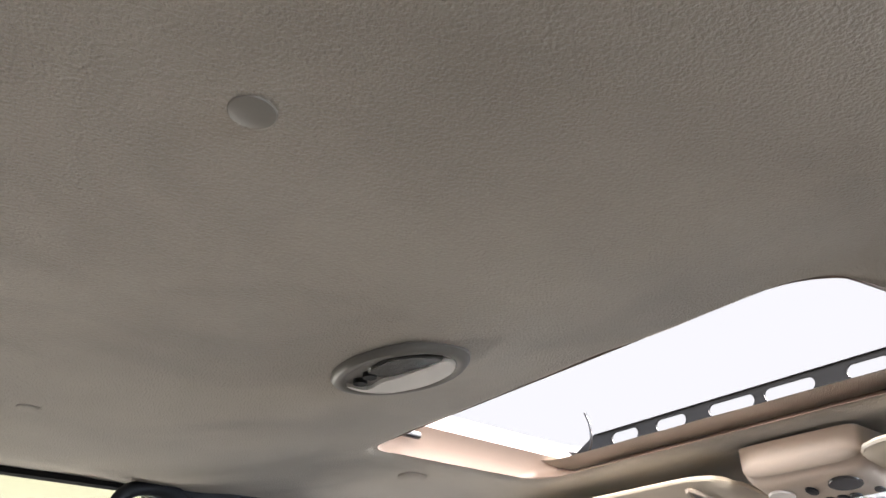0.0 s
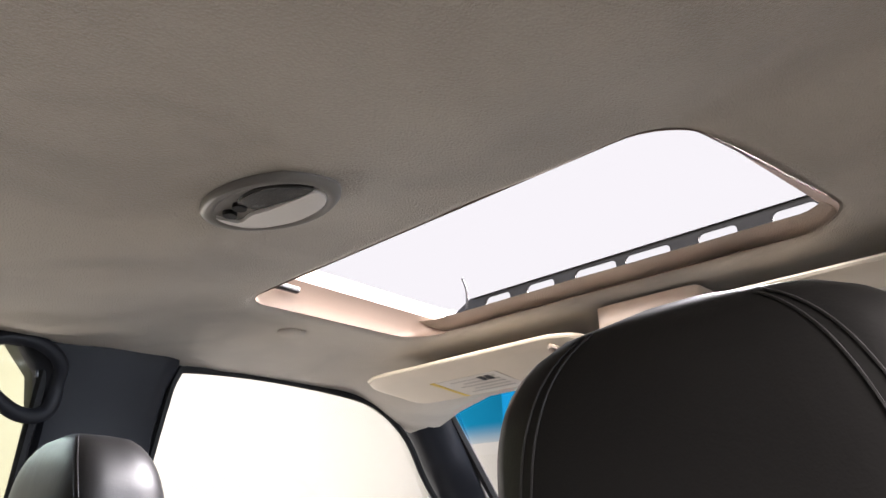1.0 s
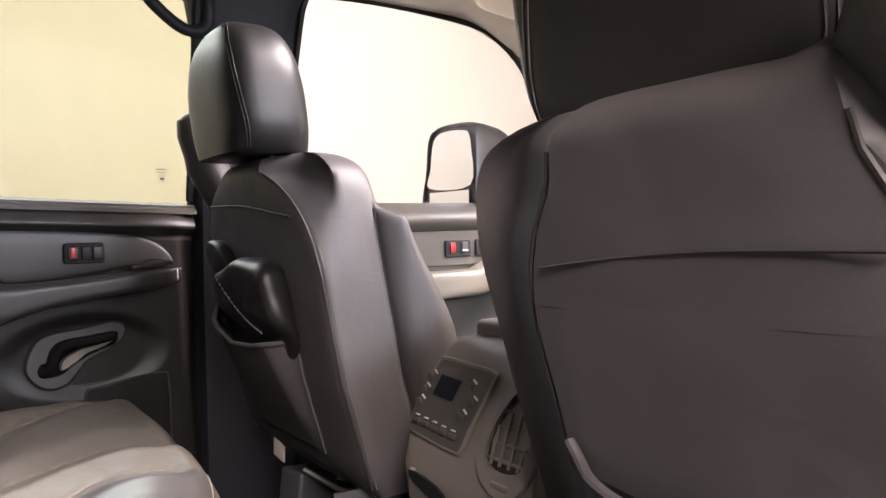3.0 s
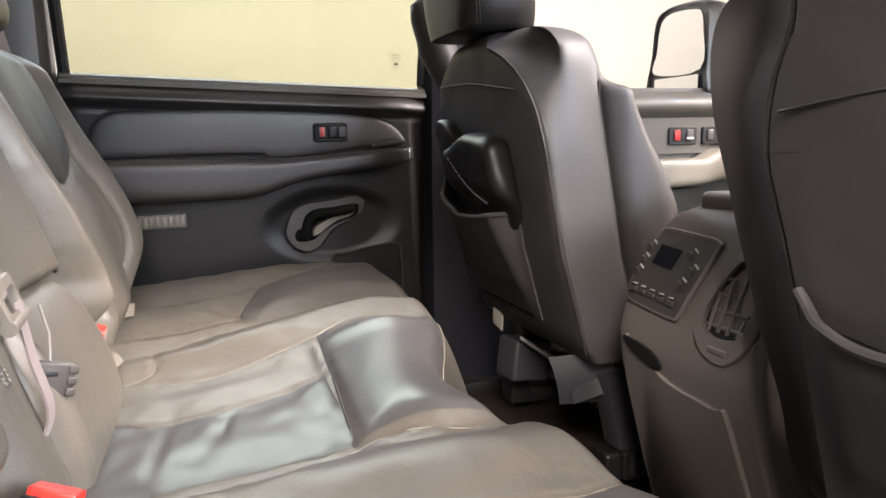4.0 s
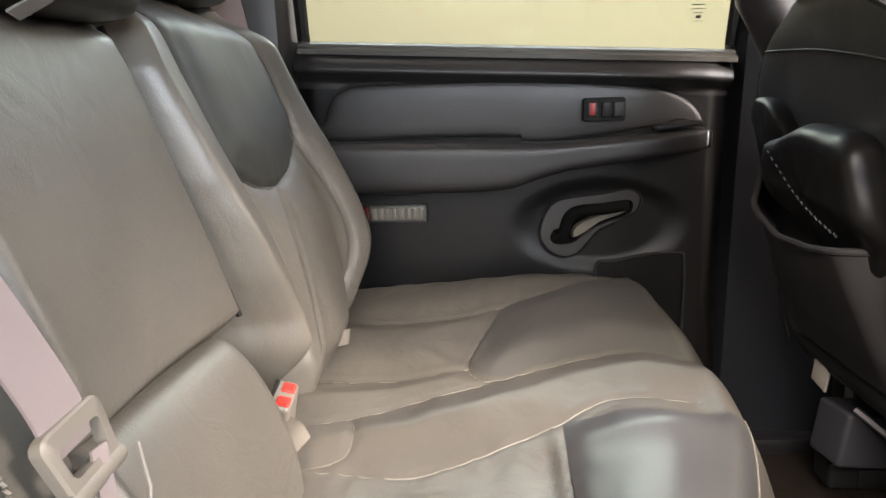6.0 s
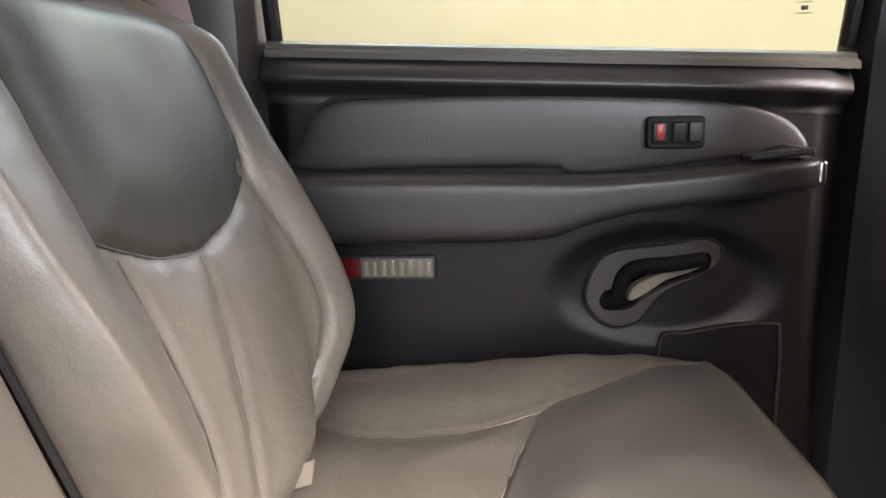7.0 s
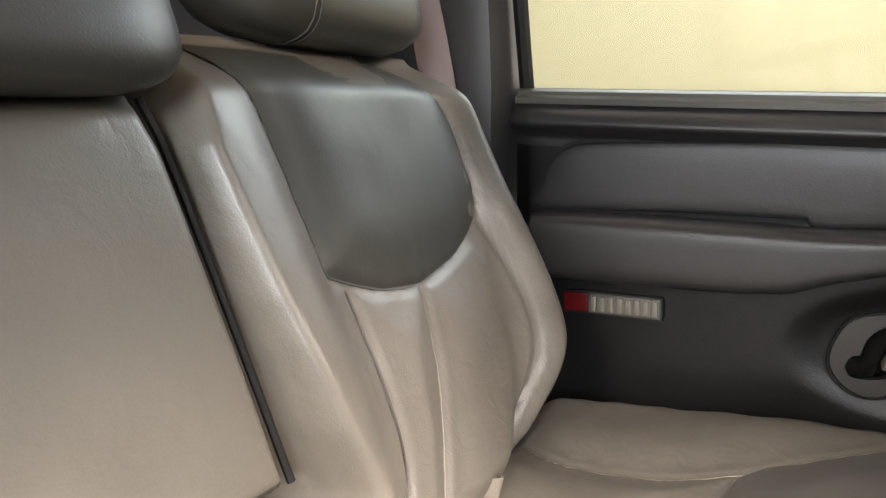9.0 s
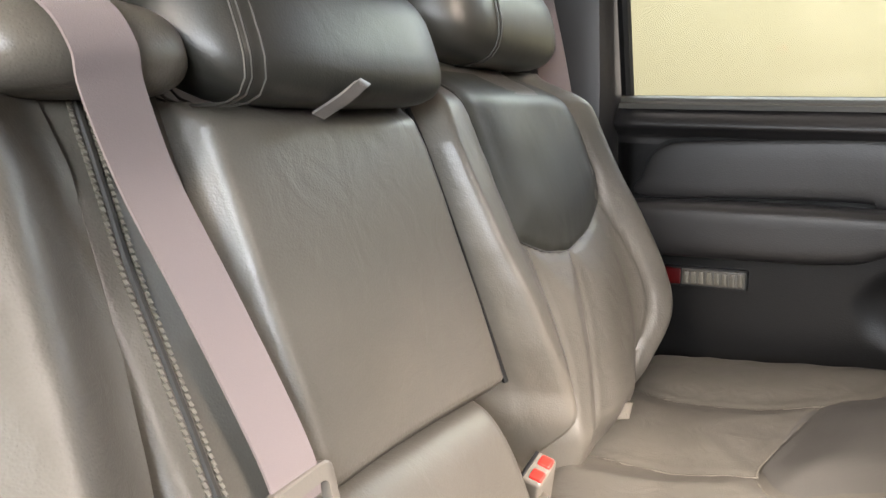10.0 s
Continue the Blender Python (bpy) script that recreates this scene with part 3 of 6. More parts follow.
# courtesy lamp
lampp = part("courtesy_lamp", plate(stadium(0.173, 0.447, 0.0685, 0.0165, 0.004, 3), lambda u, v, h: (u, 0.840 - h, v), 0.012, 0.002), "plastic", door, "dark lamp surround")
part("red_reflector", rbox(0.034, 0.012, 0.027, 0.002, 2, pose(0.122, 0.831, 0.447)), "red_lens", lampp, "dark red reflector")
part("lens_back", rbox(0.097, 0.010, 0.027, 0.002, 2, pose(0.189, 0.8305, 0.447)), "lens_back", lampp)
part("clear_lens", joined(*[rbox(0.0082, 0.005, 0.021, 0.0018, 1, pose(0.148 + k * 0.0118, 0.825, 0.447)) for k in range(8)]), "lens", lampp, "clear ribbed lamp lens")
# switch
sw = part("switch_bezel", joined(plate(stadium(0.541, 0.619, 0.0355, 0.0195, 0.006, 4), lambda u, v, h: (u, 0.826 - h, v), 0.009, 0.002)), "rubber", door, "black window switch bezel")
part("red_tab", rbox(0.009, 0.006, 0.020, 0.001, 1, pose(0.521, 0.815, 0.62)), "red_dull", sw, "red lock tab")
for k, xx in enumerate((0.521, 0.5445, 0.564)):
    part("rocker", rbox(0.017 if k else 0.018, 0.012, 0.026, 0.003, 2, pose(xx, 0.8195, 0.619, 8 if k == 1 else 0, 0, 0)), "plastic", sw)
# pull handle
hb = flat2([(0.437, 0.40), (0.441, 0.43), (0.458, 0.458), (0.49, 0.470), (0.55, 0.476), (0.592, 0.482), (0.612, 0.468), (0.607, 0.447), (0.585, 0.432), (0.545, 0.412), (0.522, 0.388), (0.505, 0.369), (0.478, 0.362), (0.452, 0.375)], 4, True)
hp = part("handle_bezel", plate(hb, lambda u, v, h: (u, 0.852 - h, v), 0.014, 0.003, [cav]), "vinyl_soft", door, "charcoal pull handle surround")
part("cavity", plate([(0.5 + (a - 0.52) * 1.06 + 0.02, 0.42 + (b - 0.42) * 1.06) for a, b in cav], lambda u, v, h: (u, 0.874 - h, v), 0.006), "black_well", hp, "dark handle cavity")
part("palm_rest", plate(flat2([(0.500, 0.394), (0.545, 0.422), (0.586, 0.438), (0.594, 0.447), (0.562, 0.443), (0.525, 0.428), (0.500, 0.412)], 4, True), lambda u, v, h: (u, 0.868 - h, v), 0.016, 0.003), "door_arm", hp, "pale olive grey palm rest")
part("lever", joined(tube(curve([(0.468, 0.846, 0.398), (0.478, 0.842, 0.405), (0.487, 0.838, 0.432), (0.505, 0.836, 0.445), (0.55, 0.836, 0.449), (0.59, 0.842, 0.455)], 6), 0.0105, 10, up=(0, 1, 0)), rbox(0.034, 0.02, 0.024, 0.008, 2, pose(0.472, 0.85, 0.398))), "black_well", hp, "black release lever")
# black tube drawn for the shade in the groove round the handle
part("groove_shade", tube([(a, 0.8375, b) for a, b in hb], 0.0014, 6, True, up=(0, 1, 0)), "rubber", hp, "black line for the shaded groove round the handle")
# under-arm grip and speaker
part("grip", tube(curve([(0.432, 0.80, 0.51), (0.45, 0.815, 0.525), (0.50, 0.83, 0.532)], 5), 0.006, 8), "doorgrey", door)
spk = flat2([(0.535, 0.345), (0.57, 0.357), (0.63, 0.368), (0.678, 0.370), (0.688, 0.358), (0.69, 0.28), (0.68, 0.2), (0.6, 0.19), (0.55, 0.24)], 4, True)
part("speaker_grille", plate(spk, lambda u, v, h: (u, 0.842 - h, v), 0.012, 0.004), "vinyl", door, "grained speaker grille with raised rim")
part("grille_rim", tube([(a, 0.830, b) for a, b in spk], 0.0022, 6, True, up=(0, 1, 0)), "vinyl_soft", door)
# window
def belt_line(x, dz=0.0):
    return 0.7385 - 0.042 * (x - 0.04) + dz


part("sill_seal", joined(loft([[(x, glass_y(0.74) - 0.024, belt_line(x, -0.012)), (x, glass_y(0.74) - 0.024, belt_line(x, -0.001)), (x, glass_y(0.74) - 0.014, belt_line(x, 0.003)), (x, glass_y(0.74) - 0.004, belt_line(x, 0.0)), (x, glass_y(0.74) - 0.004, belt_line(x, -0.02))] for x in (0.03, 0.4, 0.757)]), loft([[(x, glass_y(0.74) - 0.034, belt_line(x, -0.018)), (x, glass_y(0.74) - 0.034, belt_line(x, -0.010)), (x, glass_y(0.74) - 0.026, belt_line(x, -0.006)), (x, glass_y(0.74) - 0.02, belt_line(x, -0.014))] for x in (0.03, 0.4, 0.757)])), "weatherstrip", door)
part("window_frame", joined(tube([(0.036, glass_y(z) - 0.004, z) for z in (0.72, 0.9, 1.05, 1.17)], 0.011, 8), tube([(x, 0.747, 1.168) for x in (0.03, 0.4, 0.76)], 0.011, 8), tube([(0.756, glass_y(z) - 0.002, z) for z in (0.72, 0.9, 1.05, 1.17)], 0.010, 8)), "rubber", door)
pane = part("pane", plate([(0.03, 0.70), (0.757, 0.70), (0.757, 1.175), (0.03, 1.175)], lambda u, v, h: (u, glass_y(v) + 0.002 + h, v), 0.004), "glass_rear", door, "faintly yellow door glass")
pane.visible_shadow = False
stk = []
for k, (w, hh) in enumerate(((0.022, 0.0018), (0.026, 0.0012), (0.018, 0.0012), (0.008, 0.005), (0.020, 0.0012))):
    stk.append(rbox(w, 0.0008, hh, 0.0003, 1, pose(0.697, glass_y(0.765) - 0.0005, 0.785 - k * 0.0065, 14, 0, 0)))
part("etched_mark", joined(*stk), "console_dark", pane, "small grey printed glass mark")

# ---- front door, far side ----
fdoor = thing("door_2", "closed grey front door with switches and armrest", "door", "structure", at=(1.4, 0.83, 0.05))


def fdoor_face(u, v):
    x, z = 0.985 + 0.93 * u, 0.03 + 0.685 * v
    y = 0.838 - 0.03 * smooth01(0.63, 0.665, z) + 0.05 * smooth01(0.672, 0.715, z) ** 1.4
    y -= 0.012 * smooth01(0.34, 0.12, z)
    return (x, y, z)


part("panel", sheet(fdoor_face, 60, 110, lambda p: (p.x, 0.90, p.z)), "doorgrey", fdoor, "grey grained front door panel")
part("insert", plate(stadium(1.45, 0.595, 0.42, 0.045, 0.04, 6), lambda u, v, h: (u, 0.840 - h, v), 0.012, 0.005), "doorgrey", fdoor)
part("armrest", loft([arm_section(*q) for q in ((1.02, 0.535, 0.47, 0.80), (1.05, 0.538, 0.465, 0.775), (1.3, 0.538, 0.465, 0.765), (1.47, 0.538, 0.47, 0.765), (1.52, 0.56, 0.48, 0.765), (1.7, 0.565, 0.5, 0.77), (1.75, 0.56, 0.51, 0.80))]), "door_arm", fdoor, "pale grey-beige armrest")
for k, xx in enumerate((1.435, 1.535)):
    fs = part("switch_bezel", plate(stadium(xx, 0.594, 0.042, 0.022, 0.006, 4), lambda u, v, h: (u, 0.829 - h, v), 0.007, 0.002), "plastic", fdoor, "black switch bezel")
    part("red_tab" if not k else "rocker", rbox(0.016, 0.008, 0.026, 0.001, 1, pose(xx - 0.02, 0.822, 0.596)), "red_dull" if not k else "console_dark", fs, "red lock tab" if not k else "")
    part("rocker", rbox(0.018, 0.01, 0.028, 0.002, 1, pose(xx + 0.018, 0.822, 0.596)), "console_dark", fs)
    part("mark", rbox(0.02, 0.002, 0.005, 0.0005, 1, pose(xx + 0.016, 0.816, 0.588)), "mark", fs, "pale switch marking")
part("pocket", rbox(0.5, 0.05, 0.12, 0.02, 3, pose(1.35, 0.82, 0.2)), "doorgrey", fdoor)
fwin = flat2([(0.972, 0.71), (0.968, 0.9), (0.975, 1.08), (0.985, 1.15), (1.016, 1.165), (1.2, 1.172), (1.43, 1.162), (1.53, 1.135), (1.62, 1.08), (1.70, 0.995), (1.80, 0.905), (1.9, 0.80), (1.92, 0.70), (1.5, 0.70)], 4, True)
ofw = [(0.99 + (a - 0.99) * 1.0 + (0.03 if a > 1.4 else 0.0), b + 0.03 * smooth01(1.0, 1.16, b) + (0.02 if a > 1.45 else 0)) for a, b in fwin]
solid("a_pillar", loft([[e, ((e[0] + w[0]) / 2 - 0.012, (e[1] + w[1]) / 2 - 0.012, (e[2] + w[2]) / 2 - 0.012), w, (w[0] + 0.03, w[1] + 0.01, w[2] + 0.03), (w[0] + 0.05, e[1] + 0.06, w[2] + 0.05), (e[0] + 0.02, e[1] + 0.05, e[2] + 0.02)] for e, w in (
    ((1.585, 0.768, 1.128), (1.655, 0.668, 1.166)), ((1.64, 0.772, 1.082), (1.69, 0.674, 1.122)), ((1.70, 0.785, 1.015), (1.74, 0.683, 1.055)), ((1.76, 0.80, 0.956), (1.805, 0.692, 0.97)), ((1.84, 0.825, 0.875), (1.875, 0.70, 0.885)), ((1.95, 0.85, 0.76), (1.98, 0.715, 0.76)), ((2.0, 0.86, 0.66), (2.06, 0.72, 0.66)))]), "pillar", "slate windscreen pillar trim", "pillar", "structure", 1.0)
part("window_frame", tube([(a, glass_y(b) - 0.004, b) for a, b in fwin], 0.008, 6, True, up=(0, 1, 0)), "rubber", fdoor)
fp = part("pane", plate(fwin, lambda u, v, h: (u, glass_y(v) + 0.002 + h, v), 0.004), "glass", fdoor, "clear front door glass")
fp.visible_shadow = False

# ---- windscreen ----
ws_ob = thing("window_1", "raked windscreen with a blue shade band", "windscreen", "structure", at=(1.9, 0.02, 0.7))


def screen_pt(y, s):
    x = 1.70 + 0.43 * s - 0.06 * ((y - 0.02) / 0.70) ** 2
    return Vector((x, y, 1.185 - 0.52 * s))


wsg = part("pane", sheet(lambda u, v: screen_pt(-0.72 + 1.48 * u, 0.27 + 0.73 * v), 16, 10, None), "glass_screen", ws_ob, "clear windscreen glass")
wsb = part("shade_band", sheet(lambda u, v: screen_pt(-0.72 + 1.48 * u, 0.27 * v - 0.05), 16, 4, None), "glass_blue", ws_ob, "bright blue shade band")
wsg.visible_shadow = wsb.visible_shadow = False
part("seal", tube([screen_pt(0.68, s / 8) for s in range(9)], 0.012, 6), "rubber", ws_ob)

# ---- dashboard ----
dash = thing("dashboard", "charcoal dashboard below the windscreen", "dashboard", "structure", at=(1.95, 0.02, 0.4))
part("top", loft([[(1.78, y, 0.62), (1.80, y, 0.68), (1.9, y, 0.70), (2.3, y, 0.66), (2.3, y, 0.1), (1.9, y, 0.1), (1.82, y, 0.35)] for y in (-0.8, -0.3, 0.3, 0.84)]), "vinyl_soft", dash)

# ---- near side, closed in front of the open rear door ----
solid("near_front_door", slab(0.95, 1.95, -0.86, -0.78, -0.02, 0.70, 0.01), "doorgrey", "grey front door on the near side", "door", "structure")
solid("near_pillar", slab(0.78, 0.96, -0.84, -0.74, -0.02, 1.2, 0.02), "pillar", "slate centre pillar on the near side", "pillar", "structure")
solid("near_quarter", slab(-0.4, -0.05, -0.86, -0.74, -0.02, 1.2, 0.02), "vinyl_soft", "dark rear quarter trim on the near side", "pillar", "structure")
solid("near_rail", slab(-0.4, 1.6, -0.82, -0.70, 1.15, 1.26, 0.02), "headliner", "cloth-covered rail above the near doors", "trim", "structure")


# ---- rear bench ----
bench = thing("rear_bench_seat", "worn pewter leather rear bench with three seats", "bench seat", at=(0.3, 0.05, 0.05))
LINE_A = flat2([(0.10, 0.645), (0.15, 0.605), (0.203, 0.585), (0.285, 0.588), (0.361, 0.62), (0.457, 0.70), (0.56, 0.75)])
LINE_B = flat2([(0.361, 0.62), (0.322, 0.461), (0.312, 0.399), (0.337, 0.353), (0.417, 0.385), (0.499, 0.405), (0.575, 0.385)])
LINE_C = flat2([(0.10, 0.402), (0.178, 0.38), (0.247, 0.376), (0.312, 0.394)])
LINE_D = flat2([(0.12, 0.268), (0.196, 0.284), (0.264, 0.313), (0.338, 0.347)])
LINE_E = flat2([(0.193, 0.276), (0.200, 0.243), (0.191, 0.212), (0.13, 0.203)])
LINE_F = flat2([(0.15, 0.205), (0.192, 0.195), (0.258, 0.183), (0.329, 0.206), (0.406, 0.244), (0.463, 0.280), (0.545, 0.273)])
LINE_G = flat2([(0.12, 0.112), (0.185, 0.075), (0.239, 0.067), (0.291, 0.074), (0.344, 0.088), (0.395, 0.108)])
LINE_H = flat2([(0.408, 0.24), (0.402, 0.11), (0.395, -0.004), (0.389, -0.10)])


def other(line, c=0.11):
    return [(x, c - y) for x, y in line]


NEAR = [other(q) for q in (LINE_A, LINE_B, LINE_C, LINE_D)] + [flat2([(0.13, -0.11), (0.239, -0.121), (0.308, -0.12), (0.393, -0.108), (0.5, -0.12)])]
DEEP = [LINE_A, LINE_B, LINE_C, LINE_D, LINE_F, LINE_G, LINE_H] + NEAR


def front_x(y):
    return 0.585 - 0.075 * math.exp(-((y - 0.0) / 0.17) ** 2) - 0.02 * smooth01(-0.05, -0.3, y)


def cushion_z(x, y):
    d = min(dist_poly(x, y, q) for q in DEEP)
    de = min(d, dist_poly(x, y, LINE_E))
    z = 0.333 + 0.08 * (x - 0.3)
    flat = smooth01(0.25, 0.19, y) * smooth01(-0.14, -0.08, y)
    z += (0.013 - 0.008 * flat) * (1 - math.exp(-((d / 0.045) ** 2)))
    z -= 0.0035 * math.exp(-((de / 0.0035) ** 2))
    # the middle dips, its front roll stands up
    z -= 0.018 * smooth01(0.28, 0.15, y) * smooth01(-0.22, -0.10, y)
    z += 0.05 * (y - 0.03) * smooth01(0.16, 0.10, y) * smooth01(-0.14, -0.08, y) * smooth01(0.40, 0.36, x)
    mid = math.exp(-(((y - 0.05) / 0.10) ** 2))
    z += 0.024 * flat * math.sin(math.pi * min(1.0, max(0.0, 0.86 * (x - 0.389) / (front_x(y) - 0.389)))) ** 0.7 - 0.006 * mid * smooth01(0.40, 0.34, x)
    # pucker and creases of the worn hide
    z += 0.0018 * noise.noise((x * 55, y * 30, 4.0)) * math.exp(-((d / 0.022) ** 2))
    calm = 1 - 0.85 * flat * smooth01(0.375, 0.40, x)
    z += calm * 0.0022 * noise.noise((x * 16, y * 13, 2.0)) + calm * 0.0016 * noise.noise((x * 38, y * 22, 5.0)) * smooth01(0.0, 0.03, d)
    z -= 0.004 * math.exp(-(((x - 0.215) - 0.1 * (y - 0.0)) / 0.006) ** 2) * math.exp(-(((y - 0.0) / 0.045) ** 2))
    z -= 0.004 * math.exp(-(((x - 0.275) - 0.2 * (y - 0.02)) / 0.008) ** 2) * math.exp(-(((y - 0.02) / 0.035) ** 2))
    # rolls: front, both sides, back
    f = front_x(y)
    z -= 0.010 * smooth01(f - 0.09, f, x) + 0.16 * max(0.0, (x - f + 0.012) / 0.07) ** 1.6
    z -= 0.11 * smooth01(0.745, 0.83, y) ** 1.5 + 0.11 * smooth01(-0.66, -0.74, y) ** 1.5
    z -= 0.05 * smooth01(0.13, 0.05, x)
    return z


def cushion_pt(u, v):
    y = -0.735 + 1.555 * v
    x = 0.055 + (front_x(y) + 0.055 - 0.055) * u ** 0.93
    return (x, y, cushion_z(x, y))


cushion = part("seat_cushion", sheet(cushion_pt, 116, 300, lambda p: (min(p.x, 0.56), p.y, 0.12)), "leather", bench, "creased pewter leather seat cushion", 1.2)


def on_cushion(line, lift=0.0008):
    return [Vector((x, y, cushion_z(x, y) + lift)) for x, y in line]


for q in (LINE_A, LINE_B, LINE_C, LINE_D, LINE_E, LINE_F, LINE_G, NEAR[0], NEAR[1], NEAR[2], NEAR[3], NEAR[4]):
    part("stitched_seam", tube(on_cushion(flat2(q[::3] + q[-1:], 4), 0.0005), 0.0010, 5), "stitch", cushion, "pale stitched seam")
part("stitched_seam", tube(on_cushion(LINE_H, 0.0003), 0.0016, 5), "seam", cushion, "dark seam")
part("stitched_seam", tube(on_cushion([(front_x(y) + 0.010, y) for y in [0.262 - 0.018 * k for k in range(20)]], 0.0012), 0.0013, 5), "stitch", cushion, "pale stitched seam")
# smooth dark pads let into the seats
def pad_patch(y_mid, flip):
    low = flat2([(0.316, 0.402), (0.345, 0.36), (0.417, 0.392), (0.499, 0.412), (0.565, 0.393)])
    top = flat2([(0.322, 0.455), (0.358, 0.612), (0.45, 0.69), (0.52, 0.728), (0.565, 0.745)])

    def f(u, v):
        a, b = low[round(u * (len(low) - 1))], top[round(u * (len(top) - 1))]
        x, y = a[0] + (b[0] - a[0]) * v, a[1] + (b[1] - a[1]) * v
        y = 0.11 - y if flip else y
        return Vector((x, y, cushion_z(x, y) + 0.0012 * math.sin(math.pi * min(1, max(0, v))) ** 0.3 + 0.0004))
    return sheet(f, len(low) - 1, 30)


part("thigh_pad", pad_patch(0.5, False), "leather_pad", cushion, "smooth darker thigh pad")
part("thigh_pad", pad_patch(0.5, True), "leather_pad", cushion, "smooth darker thigh pad")


def mid_patch():
    def f(u, v):
        x = 0.135 + (0.392 - 0.135) * u
        hi = 0.105 - 0.045 * math.sin(math.pi * u)
        y = -0.10 + (hi + 0.10) * v
        return Vector((x, y, cushion_z(x, y) + 0.0006))
    return sheet(f, 50, 40)


def roll_patch():
    def f(u, v):
        y = -0.10 + 0.34 * v
        # darker leather runs past the front edge, painting in that face's shade
        x0, x1 = 0.392 + 0.045 * (y + 0.1) * 0.9, front_x(y) + 0.012
        x = x0 + (x1 - x0) * u
        return Vector((x, y, cushion_z(x, y) + 0.0006))
    return sheet(f, 24, 60)


part("middle_pad", mid_patch(), "leather_shiny", cushion, "shiny puckered middle pad")
part("front_roll", roll_patch(), "leather_shiny", cushion, "shiny front roll of the middle seat")


def back_x(z):
    return 0.108 - 0.332 * (z - 0.449)


V_LEFT = [(0.57, 0.327), (0.63, 0.321), (0.69, 0.314), (0.755, 0.296)]
V_RIGHT = [(0.583, 0.615), (0.65, 0.622), (0.71, 0.612), (0.755, 0.572)]
V_LOW = [(0.327, 0.570), (0.36, 0.557), (0.396, 0.546), (0.457, 0.539), (0.541, 0.552), (0.585, 0.566), (0.615, 0.583)]
SPLIT = [(z, y) for z, y in ((0.30, 0.262), (0.39, 0.262), (0.43, 0.262), (0.48, 0.246), (0.58, 0.229), (0.68, 0.22), (0.755, 0.232))]
S1 = flat2([(0.345, 0.556), (0.354, 0.476), (0.350, 0.402), (0.318, 0.35)])
S2 = flat2([(0.456, 0.541), (0.441, 0.468), (0.421, 0.413), (0.392, 0.35)])
S3 = flat2([(0.588, 0.757), (0.628, 0.70), (0.632, 0.63), (0.622, 0.583), (0.637, 0.52), (0.642, 0.45), (0.625, 0.38), (0.58, 0.335)])
S4 = flat2([(0.296, 0.755), (0.314, 0.69), (0.321, 0.63), (0.327, 0.57)])
SV = flat2(V_LOW)
BACK_LINES = [S1, S2, S3, S4, SV]


def lerp(table, v):
    if v <= table[0][0]:
        return table[0][1]
    for (a, p), (b, q) in zip(table, table[1:]):
        if v <= b:
            return p + (q - p) * (v - a) / (b - a)
    return table[-1][1]


def far_back_x(y, z, near=False):
    d = min(dist_poly(y, z, q) for q in BACK_LINES)
    x = back_x(z) - 0.004
    x += 0.011 * (1 - math.exp(-((d / 0.035) ** 2)))
    x -= 0.005 * math.exp(-((d / 0.005) ** 2))
    belly = math.exp(-(((z - 0.47) / 0.16) ** 2))
    x += 0.045 * smooth01(0.59, 0.68, y) * (0.35 + 0.65 * belly)
    x += 0.018 * smooth01(0.34, 0.28, y) * (0.3 + 0.7 * belly)
    x += 0.012 * belly
    x += 0.0014 * noise.noise((y * 17, z * 15, 8.0)) + 0.0013 * noise.noise((y * 40, z * 45, 3.0)) * math.exp(-((d / 0.02) ** 2))
    # rolls at the top and on both flanks
    x -= 0.06 * smooth01(0.71, 0.765, z) ** 1.6
    edge = lerp(SPLIT, z)
    x -= 0.032 * smooth01(edge + 0.055, edge, y) if near else 0.065 * smooth01(edge + 0.026, edge, y) ** 1.4
    x -= 0.14 * smooth01(0.655, 0.78, y) ** 1.9
    x -= 0.03 * smooth01(0.36, 0.30, z)
    x -= 0.066 * smooth01(0.46, 0.31, z) ** 1.2 * smooth01(0.56, 0.72, y)
    x -= 0.055 * smooth01(0.41, 0.34, z) * smooth01(0.345, 0.30, y)
    return x


def far_back_pt(u, v, near=False):
    z = 0.285 + 0.48 * v
    e = lerp(SPLIT, z)
    wide = 0.738 - 0.030 * smooth01(0.68, 0.765, z) ** 1.5 - 0.12 * smooth01(0.49, 0.28, z) ** 1.2
    y = e + (wide - e) * u
    yy = y + (0.775 - wide) * smooth01(0.5, 1.0, u)
    return Vector((far_back_x(yy, z, near), y, z + 0.008 * math.sin(math.pi * u)))


def flip_pt(p, c=0.085):
    return Vector((p[0], c - p[1], p[2]))


def add_back(flip):
    g = flip_pt if flip else (lambda p: Vector(p))
    body = part("backrest", sheet(lambda u, v: g(far_back_pt(u, v, flip)), 110, 100, lambda p: (back_x(p.z) - 0.13, p.y, p.z)), "leather", bench, "pewter leather outer backrest with bolsters", 1.2)

    def ins_pt(u, v):
        zt = 0.752
        y0 = 0.327 + (0.615 - 0.327) * u
        zb = lerp(V_LOW, y0)
        z = zb + (zt - zb) * v
        yl, yr = lerp(V_LEFT, z), lerp(V_RIGHT, z)
        y = yl + (yr - yl) * u
        return g((far_back_x(y, z, flip) + 0.0012, y, z + 0.007))
    part("shoulder_insert", sheet(ins_pt, 44, 40), "leather_dark", body, "smooth darker curved shoulder insert")
    for q, mm in ((S1, "seam"), (S2, "stitch"), (S3, "seam"), (S4, "seam"), (SV, "seam")):
        part("seam", tube([g((far_back_x(y, z, flip) + 0.0006, y, z + 0.006)) for y, z in q], 0.0013, 5), mm, body)
    return body


add_back(False)
add_back(True)


